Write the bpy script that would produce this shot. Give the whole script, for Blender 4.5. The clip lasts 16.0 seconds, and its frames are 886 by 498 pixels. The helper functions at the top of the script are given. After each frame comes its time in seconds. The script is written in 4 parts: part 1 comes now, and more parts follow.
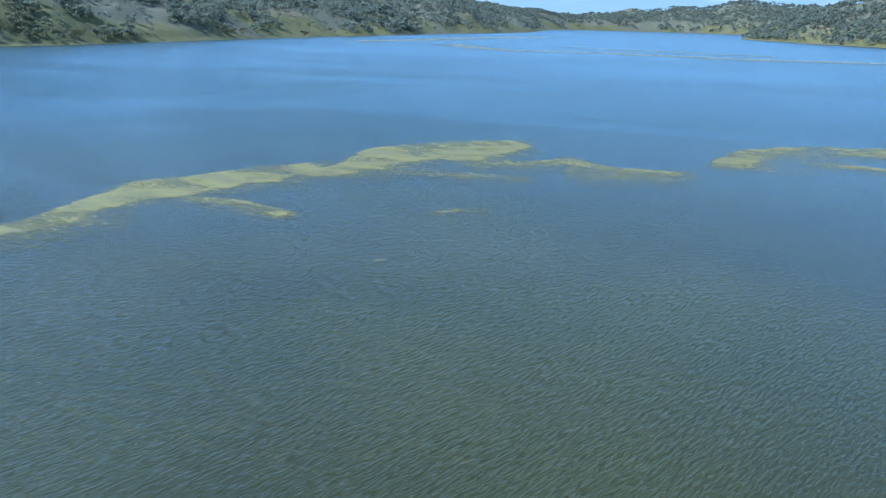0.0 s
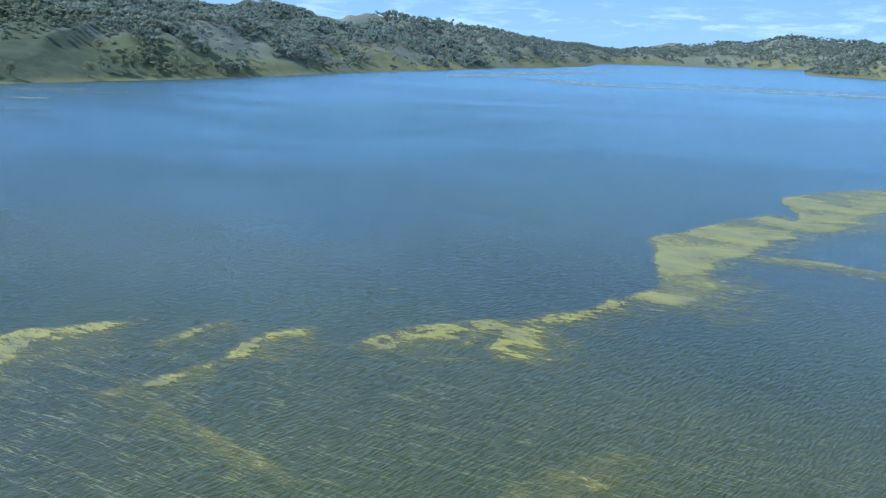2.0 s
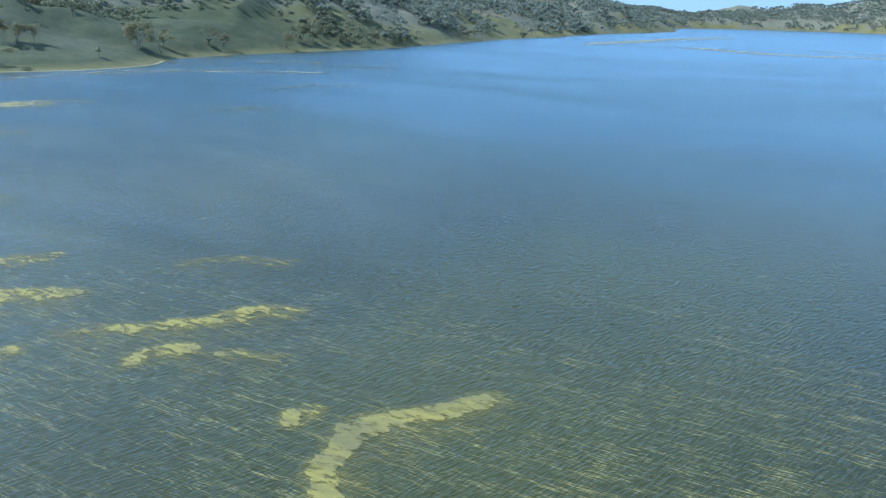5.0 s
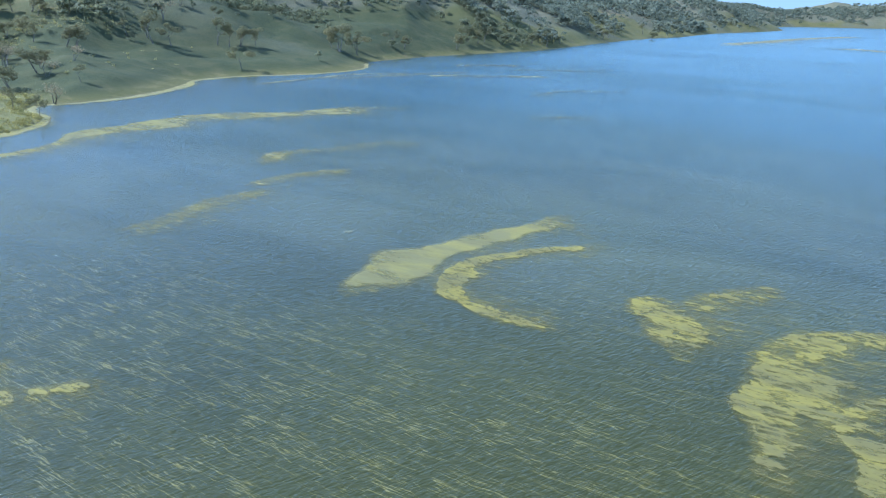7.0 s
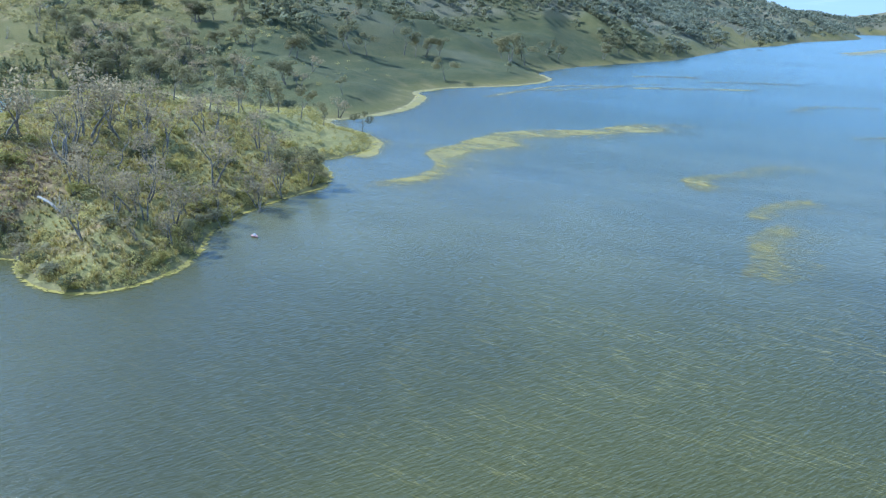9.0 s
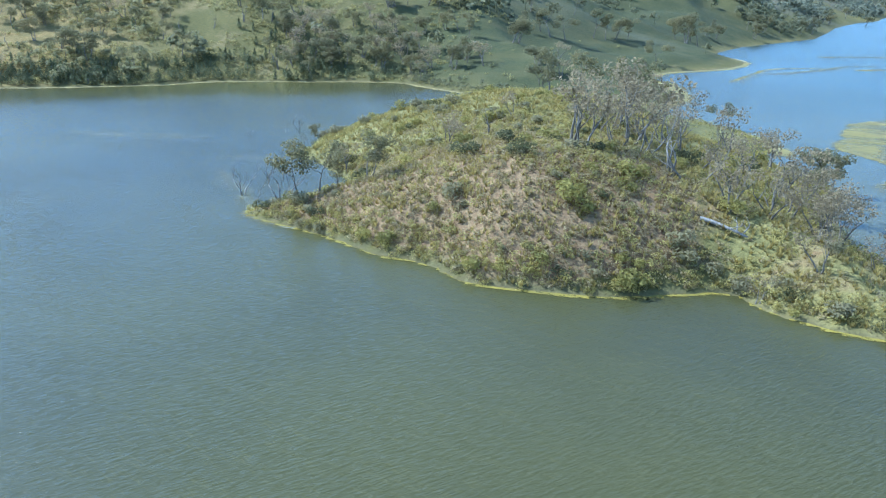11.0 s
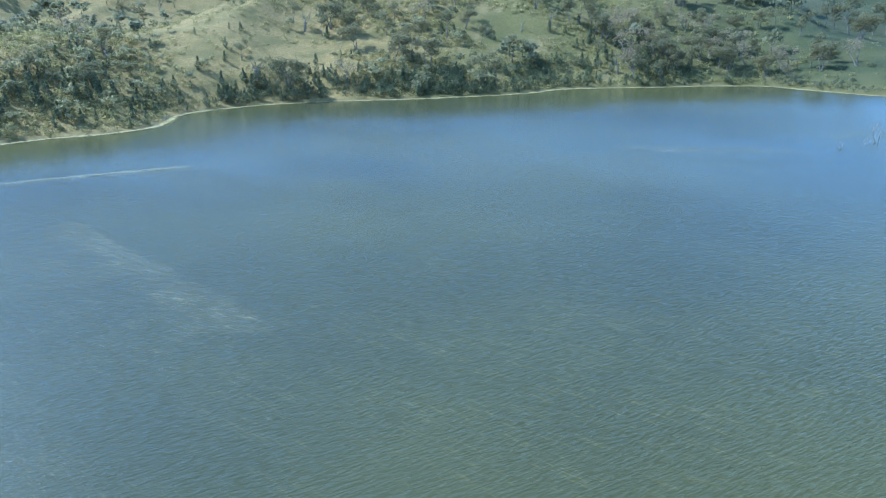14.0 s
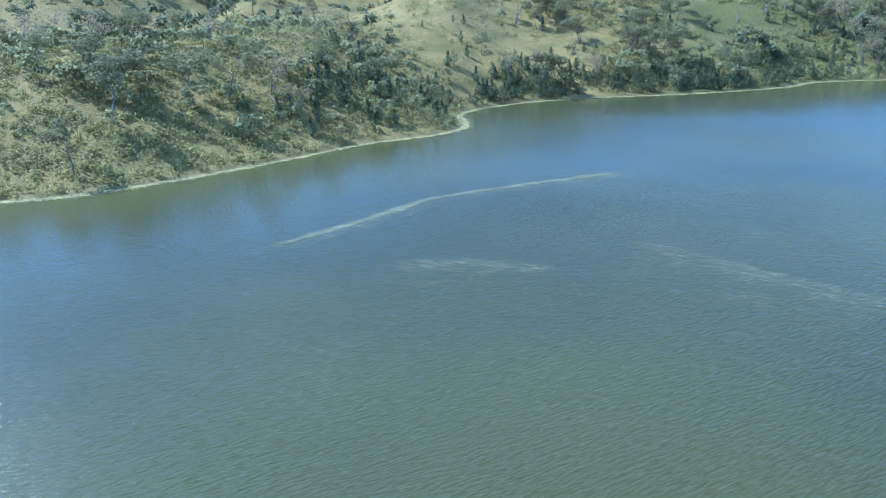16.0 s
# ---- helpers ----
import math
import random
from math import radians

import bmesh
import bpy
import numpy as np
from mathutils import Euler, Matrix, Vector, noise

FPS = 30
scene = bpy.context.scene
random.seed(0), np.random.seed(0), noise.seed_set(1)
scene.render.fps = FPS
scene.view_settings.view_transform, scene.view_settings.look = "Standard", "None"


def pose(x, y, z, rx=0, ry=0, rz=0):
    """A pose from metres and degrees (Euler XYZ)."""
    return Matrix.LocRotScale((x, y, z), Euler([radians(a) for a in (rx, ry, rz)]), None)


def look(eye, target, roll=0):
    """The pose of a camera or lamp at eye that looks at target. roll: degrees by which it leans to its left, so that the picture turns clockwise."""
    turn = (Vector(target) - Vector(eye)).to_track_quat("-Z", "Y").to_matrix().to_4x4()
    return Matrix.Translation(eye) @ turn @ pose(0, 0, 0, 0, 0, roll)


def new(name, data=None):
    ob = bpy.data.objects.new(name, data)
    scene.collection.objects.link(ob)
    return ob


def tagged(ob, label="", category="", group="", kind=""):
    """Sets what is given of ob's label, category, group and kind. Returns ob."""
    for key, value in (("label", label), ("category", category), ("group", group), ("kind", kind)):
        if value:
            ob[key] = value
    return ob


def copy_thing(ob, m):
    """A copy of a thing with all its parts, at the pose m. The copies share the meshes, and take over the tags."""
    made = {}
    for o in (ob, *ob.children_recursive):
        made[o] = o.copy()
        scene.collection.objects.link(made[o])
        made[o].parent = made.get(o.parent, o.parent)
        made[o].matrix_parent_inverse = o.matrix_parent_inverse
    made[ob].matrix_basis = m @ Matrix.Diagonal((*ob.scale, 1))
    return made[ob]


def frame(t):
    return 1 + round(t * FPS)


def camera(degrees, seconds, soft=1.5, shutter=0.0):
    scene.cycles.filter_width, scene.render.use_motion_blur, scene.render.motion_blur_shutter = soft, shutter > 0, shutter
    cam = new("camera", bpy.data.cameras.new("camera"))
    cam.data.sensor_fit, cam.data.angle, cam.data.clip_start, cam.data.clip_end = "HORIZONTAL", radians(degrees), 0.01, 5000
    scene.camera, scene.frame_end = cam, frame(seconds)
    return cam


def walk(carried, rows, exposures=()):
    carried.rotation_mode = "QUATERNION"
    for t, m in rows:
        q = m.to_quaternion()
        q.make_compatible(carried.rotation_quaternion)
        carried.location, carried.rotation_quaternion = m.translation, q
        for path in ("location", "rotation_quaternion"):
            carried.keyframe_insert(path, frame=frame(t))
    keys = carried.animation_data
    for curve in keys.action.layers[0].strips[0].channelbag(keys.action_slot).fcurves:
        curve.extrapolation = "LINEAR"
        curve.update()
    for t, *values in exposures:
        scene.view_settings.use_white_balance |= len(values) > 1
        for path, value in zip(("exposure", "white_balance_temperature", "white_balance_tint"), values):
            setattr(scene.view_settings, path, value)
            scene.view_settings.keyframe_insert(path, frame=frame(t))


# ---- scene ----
cam = camera(65.2, 16.0, 1.15)
PATH = [
    (0, (4.24, -4.971, 24.268), (4.23, -3.072, 23.64), 1.4),
    (0.5, (-13.856, -3.362, 24.375), (-13.89, -1.455, 23.774), 1.7),
    (1, (-32.226, -1.879, 24.463), (-32.279, 0.035, 23.887), 1.7),
    (1.5, (-50.44, -0.571, 24.556), (-50.507, 1.347, 23.992), 1.6),
    (2, (-68.6, 0.232, 24.539), (-68.682, 2.155, 23.993), 1.6),
    (2.5, (-86.58, 0.589, 24.562), (-86.673, 2.513, 24.025), 1.7),
    (3, (-104.274, 0.729, 24.711), (-104.384, 2.649, 24.161), 1.7),
    (3.2, (-111.252, 0.594, 24.759), (-111.371, 2.511, 24.201), 1.7),
    (5.3, (-183.893, -3.424, 26.016), (-184.094, -1.544, 25.363), 1.3),
    (5.5, (-190.857, -3.849, 26.067), (-191.072, -1.973, 25.408), 1.2),
    (6, (-208.262, -4.958, 26.246), (-208.54, -3.092, 25.584), 1.0),
    (6.5, (-225.693, -6.246, 26.434), (-226.018, -4.386, 25.775), 1.0),
    (7, (-243.104, -7.752, 26.641), (-243.462, -5.895, 25.992), 1.2),
    (7.5, (-260.518, -9.335, 26.827), (-260.91, -7.479, 26.191), 1.4),
    (8, (-277.992, -10.682, 26.858), (-278.413, -8.83, 26.23), 1.4),
    (8.2, (-285.071, -11.191, 26.854), (-285.499, -9.338, 26.235), 1.4),
    (10.3, (-361.086, -16.763, 26.652), (-361.581, -14.95, 25.969), 0.9),
    (10.5, (-368.375, -17.502, 26.643), (-368.876, -15.692, 25.958), 0.7),
    (11, (-386.701, -19.835, 26.468), (-387.222, -18.03, 25.782), 0.4),
    (11.5, (-404.972, -22.218, 26.296), (-405.503, -20.413, 25.618), 0.0),
    (12, (-423.104, -24.684, 26.19), (-423.648, -22.883, 25.512), -0.2),
    (12.3, (-433.884, -26.258, 26.14), (-434.433, -24.457, 25.465), -0.4),
    (12.5, (-440.999, -27.323, 26.115), (-441.551, -25.525, 25.436), -0.5),
    (13, (-458.677, -29.885, 26.048), (-459.233, -28.085, 25.374), -0.6),
    (13.5, (-476.047, -32.487, 26.034), (-476.606, -30.687, 25.364), -0.8),
    (14, (-493.446, -35.1, 26.028), (-494.007, -33.304, 25.349), -0.9),
    (14.5, (-510.964, -37.512, 26.052), (-511.519, -35.716, 25.367), -1.0),
    (15, (-528.427, -39.6, 26.092), (-528.978, -37.805, 25.403), -1.2),
    (15.5, (-545.741, -41.52, 26.175), (-546.299, -39.729, 25.481), -1.3),
    (16, (-562.999, -43.364, 26.213), (-563.563, -41.574, 25.52), -1.5),
]
walk(cam, [(t, look(eye, target, roll)) for t, eye, target, roll in PATH], [(0, 0.98, 4400, 4), (3.2, 1.00, 4450, 4), (5.3, 1.13, 4550, 4), (8.2, 1.20, 4580, 4), (10.3, 1.40, 4650, 2), (12.5, 1.38, 4450, 2), (14.5, 1.35, 4220, 2), (16.0, 1.37, 4170, 2)])

# ---------------------------------------------------------------- sky and sun
SUN_AZIMUTH, SUN_HEIGHT = -87.0, 47.0  # degrees from north (+y) towards the east, and above the horizon
world = bpy.data.worlds.new("sky")
scene.world = world
world.use_nodes = True
wn, wl = world.node_tree.nodes, world.node_tree.links
sky = wn.new("ShaderNodeTexSky")
sky.sky_type = "NISHITA"
sky.sun_disc = False
sky.sun_elevation = radians(SUN_HEIGHT)
sky.sun_rotation = radians(SUN_AZIMUTH)
sky.air_density, sky.dust_density, sky.ozone_density = 1.0, 0.4, 1.6
wl.new(sky.outputs["Color"], wn["Background"].inputs["Color"])
wn["Background"].inputs["Strength"].default_value = 0.15
sun_data = bpy.data.lights.new("sun", "SUN")
sun_data.energy, sun_data.angle, sun_data.color = 3.9, radians(0.6), (1.0, 0.95, 0.86)
sun = new("sun", sun_data)
_a, _e = radians(SUN_AZIMUTH), radians(SUN_HEIGHT)
sun.matrix_world = look((math.sin(_a) * math.cos(_e) * 300, math.cos(_a) * math.cos(_e) * 300, math.sin(_e) * 300), (0, 0, 0))

# ---------------------------------------------------------------- materials
class Mat:
    """A small builder of node materials."""

    def __init__(self, name):
        self.m = bpy.data.materials.new(name)
        self.m.use_nodes = True
        self.n, self.l = self.m.node_tree.nodes, self.m.node_tree.links
        self.bsdf = self.n["Principled BSDF"]
        self.out = self.n["Material Output"]

    def put(self, value, socket):
        if isinstance(value, bpy.types.NodeSocket):
            self.l.new(value, socket)
        elif value is not None:
            socket.default_value = value

    def math(self, op, a, b=None, c=None, clamp=False):
        node = self.n.new("ShaderNodeMath")
        node.operation, node.use_clamp = op, clamp
        for v, s in zip((a, b, c), node.inputs):
            self.put(v, s)
        return node.outputs[0]

    def where(self, scale=(1, 1, 1), turn=0.0, flat=False):
        """World place in metres, turned about z and scaled."""
        geo = self.n.new("ShaderNodeNewGeometry")
        mp = self.n.new("ShaderNodeMapping")
        mp.inputs["Rotation"].default_value = (0, 0, radians(turn))
        mp.inputs["Scale"].default_value = scale
        first = self.n.new("ShaderNodeMapping")
        first.inputs["Rotation"].default_value = (0, 0, radians(turn))
        mp.inputs["Rotation"].default_value = (0, 0, 0)
        self.l.new(geo.outputs["Position"], first.inputs["Vector"])
        self.l.new(first.outputs[0], mp.inputs["Vector"])
        return mp.outputs[0]

    def warped(self, scale, turn, amount, size):
        """World place drawn aside by a slow noise, then turned and scaled: lines along it waver."""
        geo, drift = self.n.new("ShaderNodeNewGeometry"), self.n.new("ShaderNodeTexNoise")
        drift.inputs["Scale"].default_value, drift.inputs["Detail"].default_value = 1.0 / size, 2
        off, add = self.n.new("ShaderNodeVectorMath"), self.n.new("ShaderNodeVectorMath")
        off.operation, add.operation = "MULTIPLY_ADD", "ADD"
        off.inputs[1].default_value = (amount, amount, 0)
        off.inputs[2].default_value = (-amount / 2, -amount / 2, 0)
        first, mp = self.n.new("ShaderNodeMapping"), self.n.new("ShaderNodeMapping")
        first.inputs["Rotation"].default_value = (0, 0, radians(turn))
        mp.inputs["Scale"].default_value = scale
        self.l.new(geo.outputs["Position"], drift.inputs["Vector"])
        self.l.new(drift.outputs["Color"], off.inputs[0])
        self.l.new(geo.outputs["Position"], add.inputs[0])
        self.l.new(off.outputs[0], add.inputs[1])
        self.l.new(add.outputs[0], first.inputs["Vector"])
        self.l.new(first.outputs[0], mp.inputs["Vector"])
        return mp.outputs[0]

    def threads(self, scale, along, width):
        """Thin wavering lines drawn out along the wind, 0 to 1."""
        n = self.noise(scale, 3, 0.5, self.warped((along, 1, 1), STREAK, 0.42, 1.3))
        return self.span(self.math("ABSOLUTE", self.math("SUBTRACT", n, 0.5)), 0.0, width, 1.0, 0.0)

    def noise(self, scale, detail=4, rough=0.55, vector=None, distort=0.0):
        node = self.n.new("ShaderNodeTexNoise")
        node.inputs["Scale"].default_value, node.inputs["Detail"].default_value = scale, detail
        node.inputs["Roughness"].default_value, node.inputs["Distortion"].default_value = rough, distort
        self.put(vector if vector is not None else self.where(), node.inputs["Vector"])
        return node.outputs[0]

    def ramp(self, fac, *stops):
        node = self.n.new("ShaderNodeValToRGB")
        e = node.color_ramp.elements
        while len(e) < len(stops):
            e.new(0.5)
        for el, (p, c) in zip(e, stops):
            el.position = p
            el.color = (*c, 1) if len(c) == 3 else c
        self.put(fac, node.inputs[0])
        return node.outputs[0]

    def span(self, fac, a, b, lo=0.0, hi=1.0):
        node = self.n.new("ShaderNodeMapRange")
        node.interpolation_type = "SMOOTHSTEP"
        for v, s in zip((fac, a, b, lo, hi), node.inputs):
            self.put(v, s)
        return node.outputs[0]

    def mix(self, fac, a, b, blend="MIX"):
        node = self.n.new("ShaderNodeMix")
        node.data_type, node.blend_type = "RGBA", blend
        self.put(fac, node.inputs[0])
        for v, s in ((a, node.inputs[6]), (b, node.inputs[7])):
            self.put((*v, 1) if isinstance(v, tuple) and len(v) == 3 else v, s)
        return node.outputs[2]

    def attr(self, name):
        node = self.n.new("ShaderNodeAttribute")
        node.attribute_name = name
        return node.outputs["Fac"]

    def random(self):
        return self.n.new("ShaderNodeObjectInfo").outputs["Random"]

    def bump(self, height, strength=0.5, distance=0.1, normal=None):
        node = self.n.new("ShaderNodeBump")
        node.inputs["Strength"].default_value, node.inputs["Distance"].default_value = strength, distance
        self.put(height, node.inputs["Height"])
        if normal is not None:
            self.put(normal, node.inputs["Normal"])
        return node.outputs[0]

    def surface(self, color=None, rough=None, normal=None, **more):
        self.put((*color, 1) if isinstance(color, tuple) and len(color) == 3 else color, self.bsdf.inputs["Base Color"])
        self.put(rough, self.bsdf.inputs["Roughness"])
        self.put(normal, self.bsdf.inputs["Normal"])
        for key, v in more.items():
            self.put(v, self.bsdf.inputs[key.replace("_", " ")])
        return self.m


CREST, STREAK = -44.0, 20.0  # bearings of the wave crests and of the wind streaks, turned onto x
SOUTH_LEAN = 0.075  # mean lean of the ripples


def water_material():
    k = Mat("lake_water")
    # wind ripples: short crests across the wind with finer ripples on them, calmer lanes between
    a = k.noise(4.6, 1, 0.5, k.where((0.25, 1, 1), CREST), 0.3)
    b = k.noise(11.0, 2, 0.6, k.where((0.42, 1, 1), CREST + 14), 0.3)
    lanes = k.noise(0.014, 4, 0.6, k.where((0.35, 1, 1), STREAK), 0.8)
    height = k.math("ADD", a, k.math("MULTIPLY", b, 0.42))
    calm = k.math("SUBTRACT", 1.0, k.math("MULTIPLY", k.attr("calm"), 0.85))
    force = k.math("MULTIPLY", k.span(lanes, 0.35, 0.65, 0.6, 1.15), k.math("MULTIPLY", calm, k.span(k.attr("silt"), 0.0, 1.0, 1.0, 0.55)))
    # the slope of the ripples, up and down the wind, laid over a finer relief
    slope = k.math("ADD", k.math("MULTIPLY", k.math("SUBTRACT", a, 0.5), 1.28), k.math("MULTIPLY", k.math("SUBTRACT", b, 0.5), 1.05))
    slope = k.math("MULTIPLY", slope, force)
    tilt = k.n.new("ShaderNodeCombineXYZ")
    k.put(k.math("MULTIPLY", slope, math.sin(radians(CREST))), tilt.inputs[0])
    # an added southward lean of the normals makes the water mirror higher sky
    k.put(k.math("SUBTRACT", k.math("MULTIPLY", slope, math.cos(radians(CREST))), k.math("MULTIPLY", k.span(calm, 0.15, 1.0, 0.0, 1.0), SOUTH_LEAN)), tilt.inputs[1])
    lean, unit = k.n.new("ShaderNodeVectorMath"), k.n.new("ShaderNodeVectorMath")
    lean.operation, unit.operation = "ADD", "NORMALIZE"
    k.l.new(k.bump(k.math("MULTIPLY", height, force), 1.0, 0.11), lean.inputs[0])
    k.l.new(tilt.outputs[0], lean.inputs[1])
    k.l.new(lean.outputs[0], unit.inputs[0])
    normal = unit.outputs[0]
    murk = k.noise(0.02, 4, 0.5)
    color = k.mix(k.span(murk, 0.35, 0.65), (0.035, 0.034, 0.010), (0.049, 0.046, 0.011))
    color = k.mix(k.attr("silt"), color, k.mix(k.span(murk, 0.35, 0.65), (0.045, 0.043, 0.016), (0.062, 0.057, 0.018)))
    color = k.mix(k.attr("deep"), color, (0.024, 0.035, 0.017))
    # a milky veil of loose scum
    veil = k.math("MULTIPLY", k.attr("veil"), k.span(k.noise(0.05, 6, 0.65, k.where((0.4, 1, 1), STREAK), 0.6), 0.34, 0.68, 0.35, 1.0))
    color = k.mix(k.math("MULTIPLY", veil, 0.22), color, (0.190, 0.180, 0.105))
    # thin threads of scum drawn out along the wind
    thread = k.threads(4.2, 0.048, 0.024)
    broken = k.span(k.noise(0.9, 4, 0.7, k.where((0.22, 1, 1), STREAK), 0.5), 0.36, 0.60)
    gather = k.math("MULTIPLY", k.span(k.noise(0.045, 4, 0.6, k.where((0.5, 1, 1), STREAK), 0.5), 0.36, 0.60, 0.12, 1.0), k.attr("scum"))
    thread = k.math("MULTIPLY", k.math("MULTIPLY", thread, k.math("MULTIPLY", gather, broken)), 0.52)
    color = k.mix(thread, color, (0.38, 0.29, 0.07))
    return k.surface(color, k.math("ADD", 0.19, k.math("MULTIPLY", thread, 0.5)), normal, IOR=1.333, Specular_IOR_Level=0.5)


def algae_material(name, weight, thin, dense, smooth=False):
    k = Mat(name)
    cover = k.attr("cover")
    clump = k.noise(0.34, 7, 0.66, k.warped((0.75, 1, 1), STREAK, 1.2, 4.0), 0.5)
    comb = k.noise(1.9, 3, 0.55, k.warped((0.09, 1, 1), STREAK, 0.8, 3.0))
    crumb = k.noise(1.6, 5, 0.70, k.warped((0.40, 1, 1), STREAK, 0.5, 1.5), 0.4)
    fine = k.noise(4.0, 3, 0.6, k.where((0.3, 1, 1), STREAK))
    body = cover
    for n, share in ((k.noise(0.10, 6, 0.62, k.warped((0.55, 1, 1), STREAK, 4.0, 14.0), 0.4), 1.5), (comb, 0.30), (crumb, 0.30)) if smooth else ((clump, 1.55), (comb, 0.50), (crumb, 0.75)):
        body = k.math("ADD", body, k.math("MULTIPLY", k.math("SUBTRACT", n, 0.5), share))
    # closed scum with a veil round it, and threads of it drawn out downwind
    solid = k.math("MULTIPLY", k.span(body, 0.34 if smooth else 0.49, 0.90 if smooth else 0.69), 0.86 if smooth else k.span(crumb, 0.34, 0.56, 0.50, 0.90))
    loose = k.math("ADD", cover, k.math("MULTIPLY", k.math("SUBTRACT", clump, 0.5), 0.7))
    lines = k.math("MULTIPLY", k.threads(4.2, 0.048, 0.045), k.math("MULTIPLY", k.span(loose, 0.04, 0.32, 0.0, 0.85), k.span(crumb, 0.40, 0.56, 0.15, 1.0)))
    film = k.math("MULTIPLY", k.span(loose, 0.10, 0.62, 0.0, 0.34), k.span(crumb, 0.36, 0.60, 0.25, 1.0))
    alpha = k.math("MAXIMUM", k.math("MAXIMUM", solid, lines), film)
    thick = k.noise(0.22, 5, 0.6, k.where((0.5, 1, 1), STREAK), 0.8)
    color = k.mix(k.span(thick, 0.38, 0.62), thin, dense)
    color = k.mix(k.math("MULTIPLY", k.span(comb, 0.50, 0.68), 0.30), color, (0.13, 0.115, 0.050))
    color = k.mix(k.math("MULTIPLY", k.span(fine, 0.50, 0.70), 0.25), color, (0.13, 0.115, 0.050))
    k.surface(color, 0.75, k.bump(k.math("ADD", fine, comb), 0.3, 0.06), Alpha=k.math("MULTIPLY", alpha, weight), Specular_IOR_Level=0.25)
    return k.m


def ground_material():
    k = Mat("grassed_ground")
    big = k.noise(0.02, 5, 0.6)
    mid = k.noise(0.11, 5, 0.6, None, 0.5)
    fine = k.noise(1.3, 5, 0.65)
    tuft = k.noise(4.0, 3, 0.6)
    grass = k.mix(k.span(big, 0.36, 0.62), (0.102, 0.088, 0.024), (0.146, 0.116, 0.034))
    grass = k.mix(k.span(mid, 0.48, 0.74), grass, (0.200, 0.148, 0.058))
    grass = k.mix(k.math("MULTIPLY", k.span(fine, 0.42, 0.66), 0.6), grass, (0.070, 0.068, 0.022))
    # dark green grass colour that stands in for a cloud's shade
    cloud_shade = k.mix(k.span(fine, 0.4, 0.65), (0.036, 0.041, 0.016), (0.060, 0.062, 0.022))
    grass = k.mix(k.math("MULTIPLY", k.attr("cloud_shade"), k.span(mid, 0.30, 0.62, 1.0, 0.75)), grass, cloud_shade)
    soil = k.mix(k.span(fine, 0.35, 0.65), (0.170, 0.104, 0.052), (0.250, 0.168, 0.080))
    bare = k.span(k.math("ADD", k.attr("soil"), k.math("MULTIPLY", k.math("SUBTRACT", mid, 0.5), 1.3)), 0.45, 0.75)
    meadow = k.mix(k.span(fine, 0.38, 0.66), (0.180, 0.156, 0.052), (0.280, 0.230, 0.078))
    grass = k.mix(k.math("MULTIPLY", k.attr("meadow"), k.span(mid, 0.32, 0.60, 1.0, 0.6)), grass, meadow)
    grass = k.mix(k.math("MULTIPLY", k.attr("dry"), k.span(mid, 0.34, 0.58, 0.25, 0.9)), grass, k.mix(k.span(fine, 0.36, 0.64), (0.195, 0.132, 0.042), (0.292, 0.200, 0.066)))
    color = k.mix(bare, grass, soil)
    color = k.mix(k.math("MULTIPLY", k.span(tuft, 0.5, 0.75), 0.45), color, (0.10, 0.095, 0.04))
    color = k.mix(k.math("MULTIPLY", k.attr("litter"), 0.9), color, k.mix(k.span(fine, 0.4, 0.65), (0.100, 0.090, 0.052), (0.160, 0.136, 0.078)))
    mud = k.mix(k.span(fine, 0.4, 0.7), (0.11, 0.090, 0.040), (0.16, 0.132, 0.055))
    color = k.mix(k.attr("mud"), color, mud)
    h = k.math("ADD", k.math("MULTIPLY", fine, 0.5), k.math("MULTIPLY", tuft, 0.3))
    return k.surface(color, 0.95, k.bump(h, 0.9, 0.5), Specular_IOR_Level=0.15)


def leaf_material(name, low, high, attribute=""):
    k = Mat(name)
    r = k.attr(attribute) if attribute else k.random()
    patch = k.noise(0.9, 3, 0.6)
    isle = k.n.new("ShaderNodeNewGeometry").outputs["Random Per Island"]
    color = k.mix(r, low, high)
    color = k.mix(k.math("MULTIPLY", isle, 0.5), color, tuple(min(1, 1.35 * c) for c in high))
    color = k.mix(k.math("MULTIPLY", k.span(patch, 0.5, 0.8), 0.35), color, tuple(0.55 * c for c in low))
    k.surface(color, 0.7, None, Specular_IOR_Level=0.18)
    thin, both = k.n.new("ShaderNodeBsdfTranslucent"), k.n.new("ShaderNodeMixShader")
    k.l.new(color, thin.inputs["Color"])
    both.inputs[0].default_value = 0.52
    k.l.new(k.bsdf.outputs[0], both.inputs[1])
    k.l.new(thin.outputs[0], both.inputs[2])
    k.l.new(both.outputs[0], k.out.inputs["Surface"])
    return k.m


def bark_material(name, low, high):
    k = Mat(name)
    n = k.noise(1.2, 4, 0.6, k.where((3, 3, 0.6)))
    f = k.noise(9, 3, 0.6)
    color = k.mix(k.span(n, 0.35, 0.65), low, high)
    return k.surface(color, 0.85, k.bump(f, 0.5, 0.03))


def plain_material(name, low, high, rough, scale=6.0):
    k = Mat(name)
    n = k.noise(scale, 4, 0.6)
    return k.surface(k.mix(k.span(n, 0.3, 0.7), low, high), rough, k.bump(n, 0.2, 0.01))


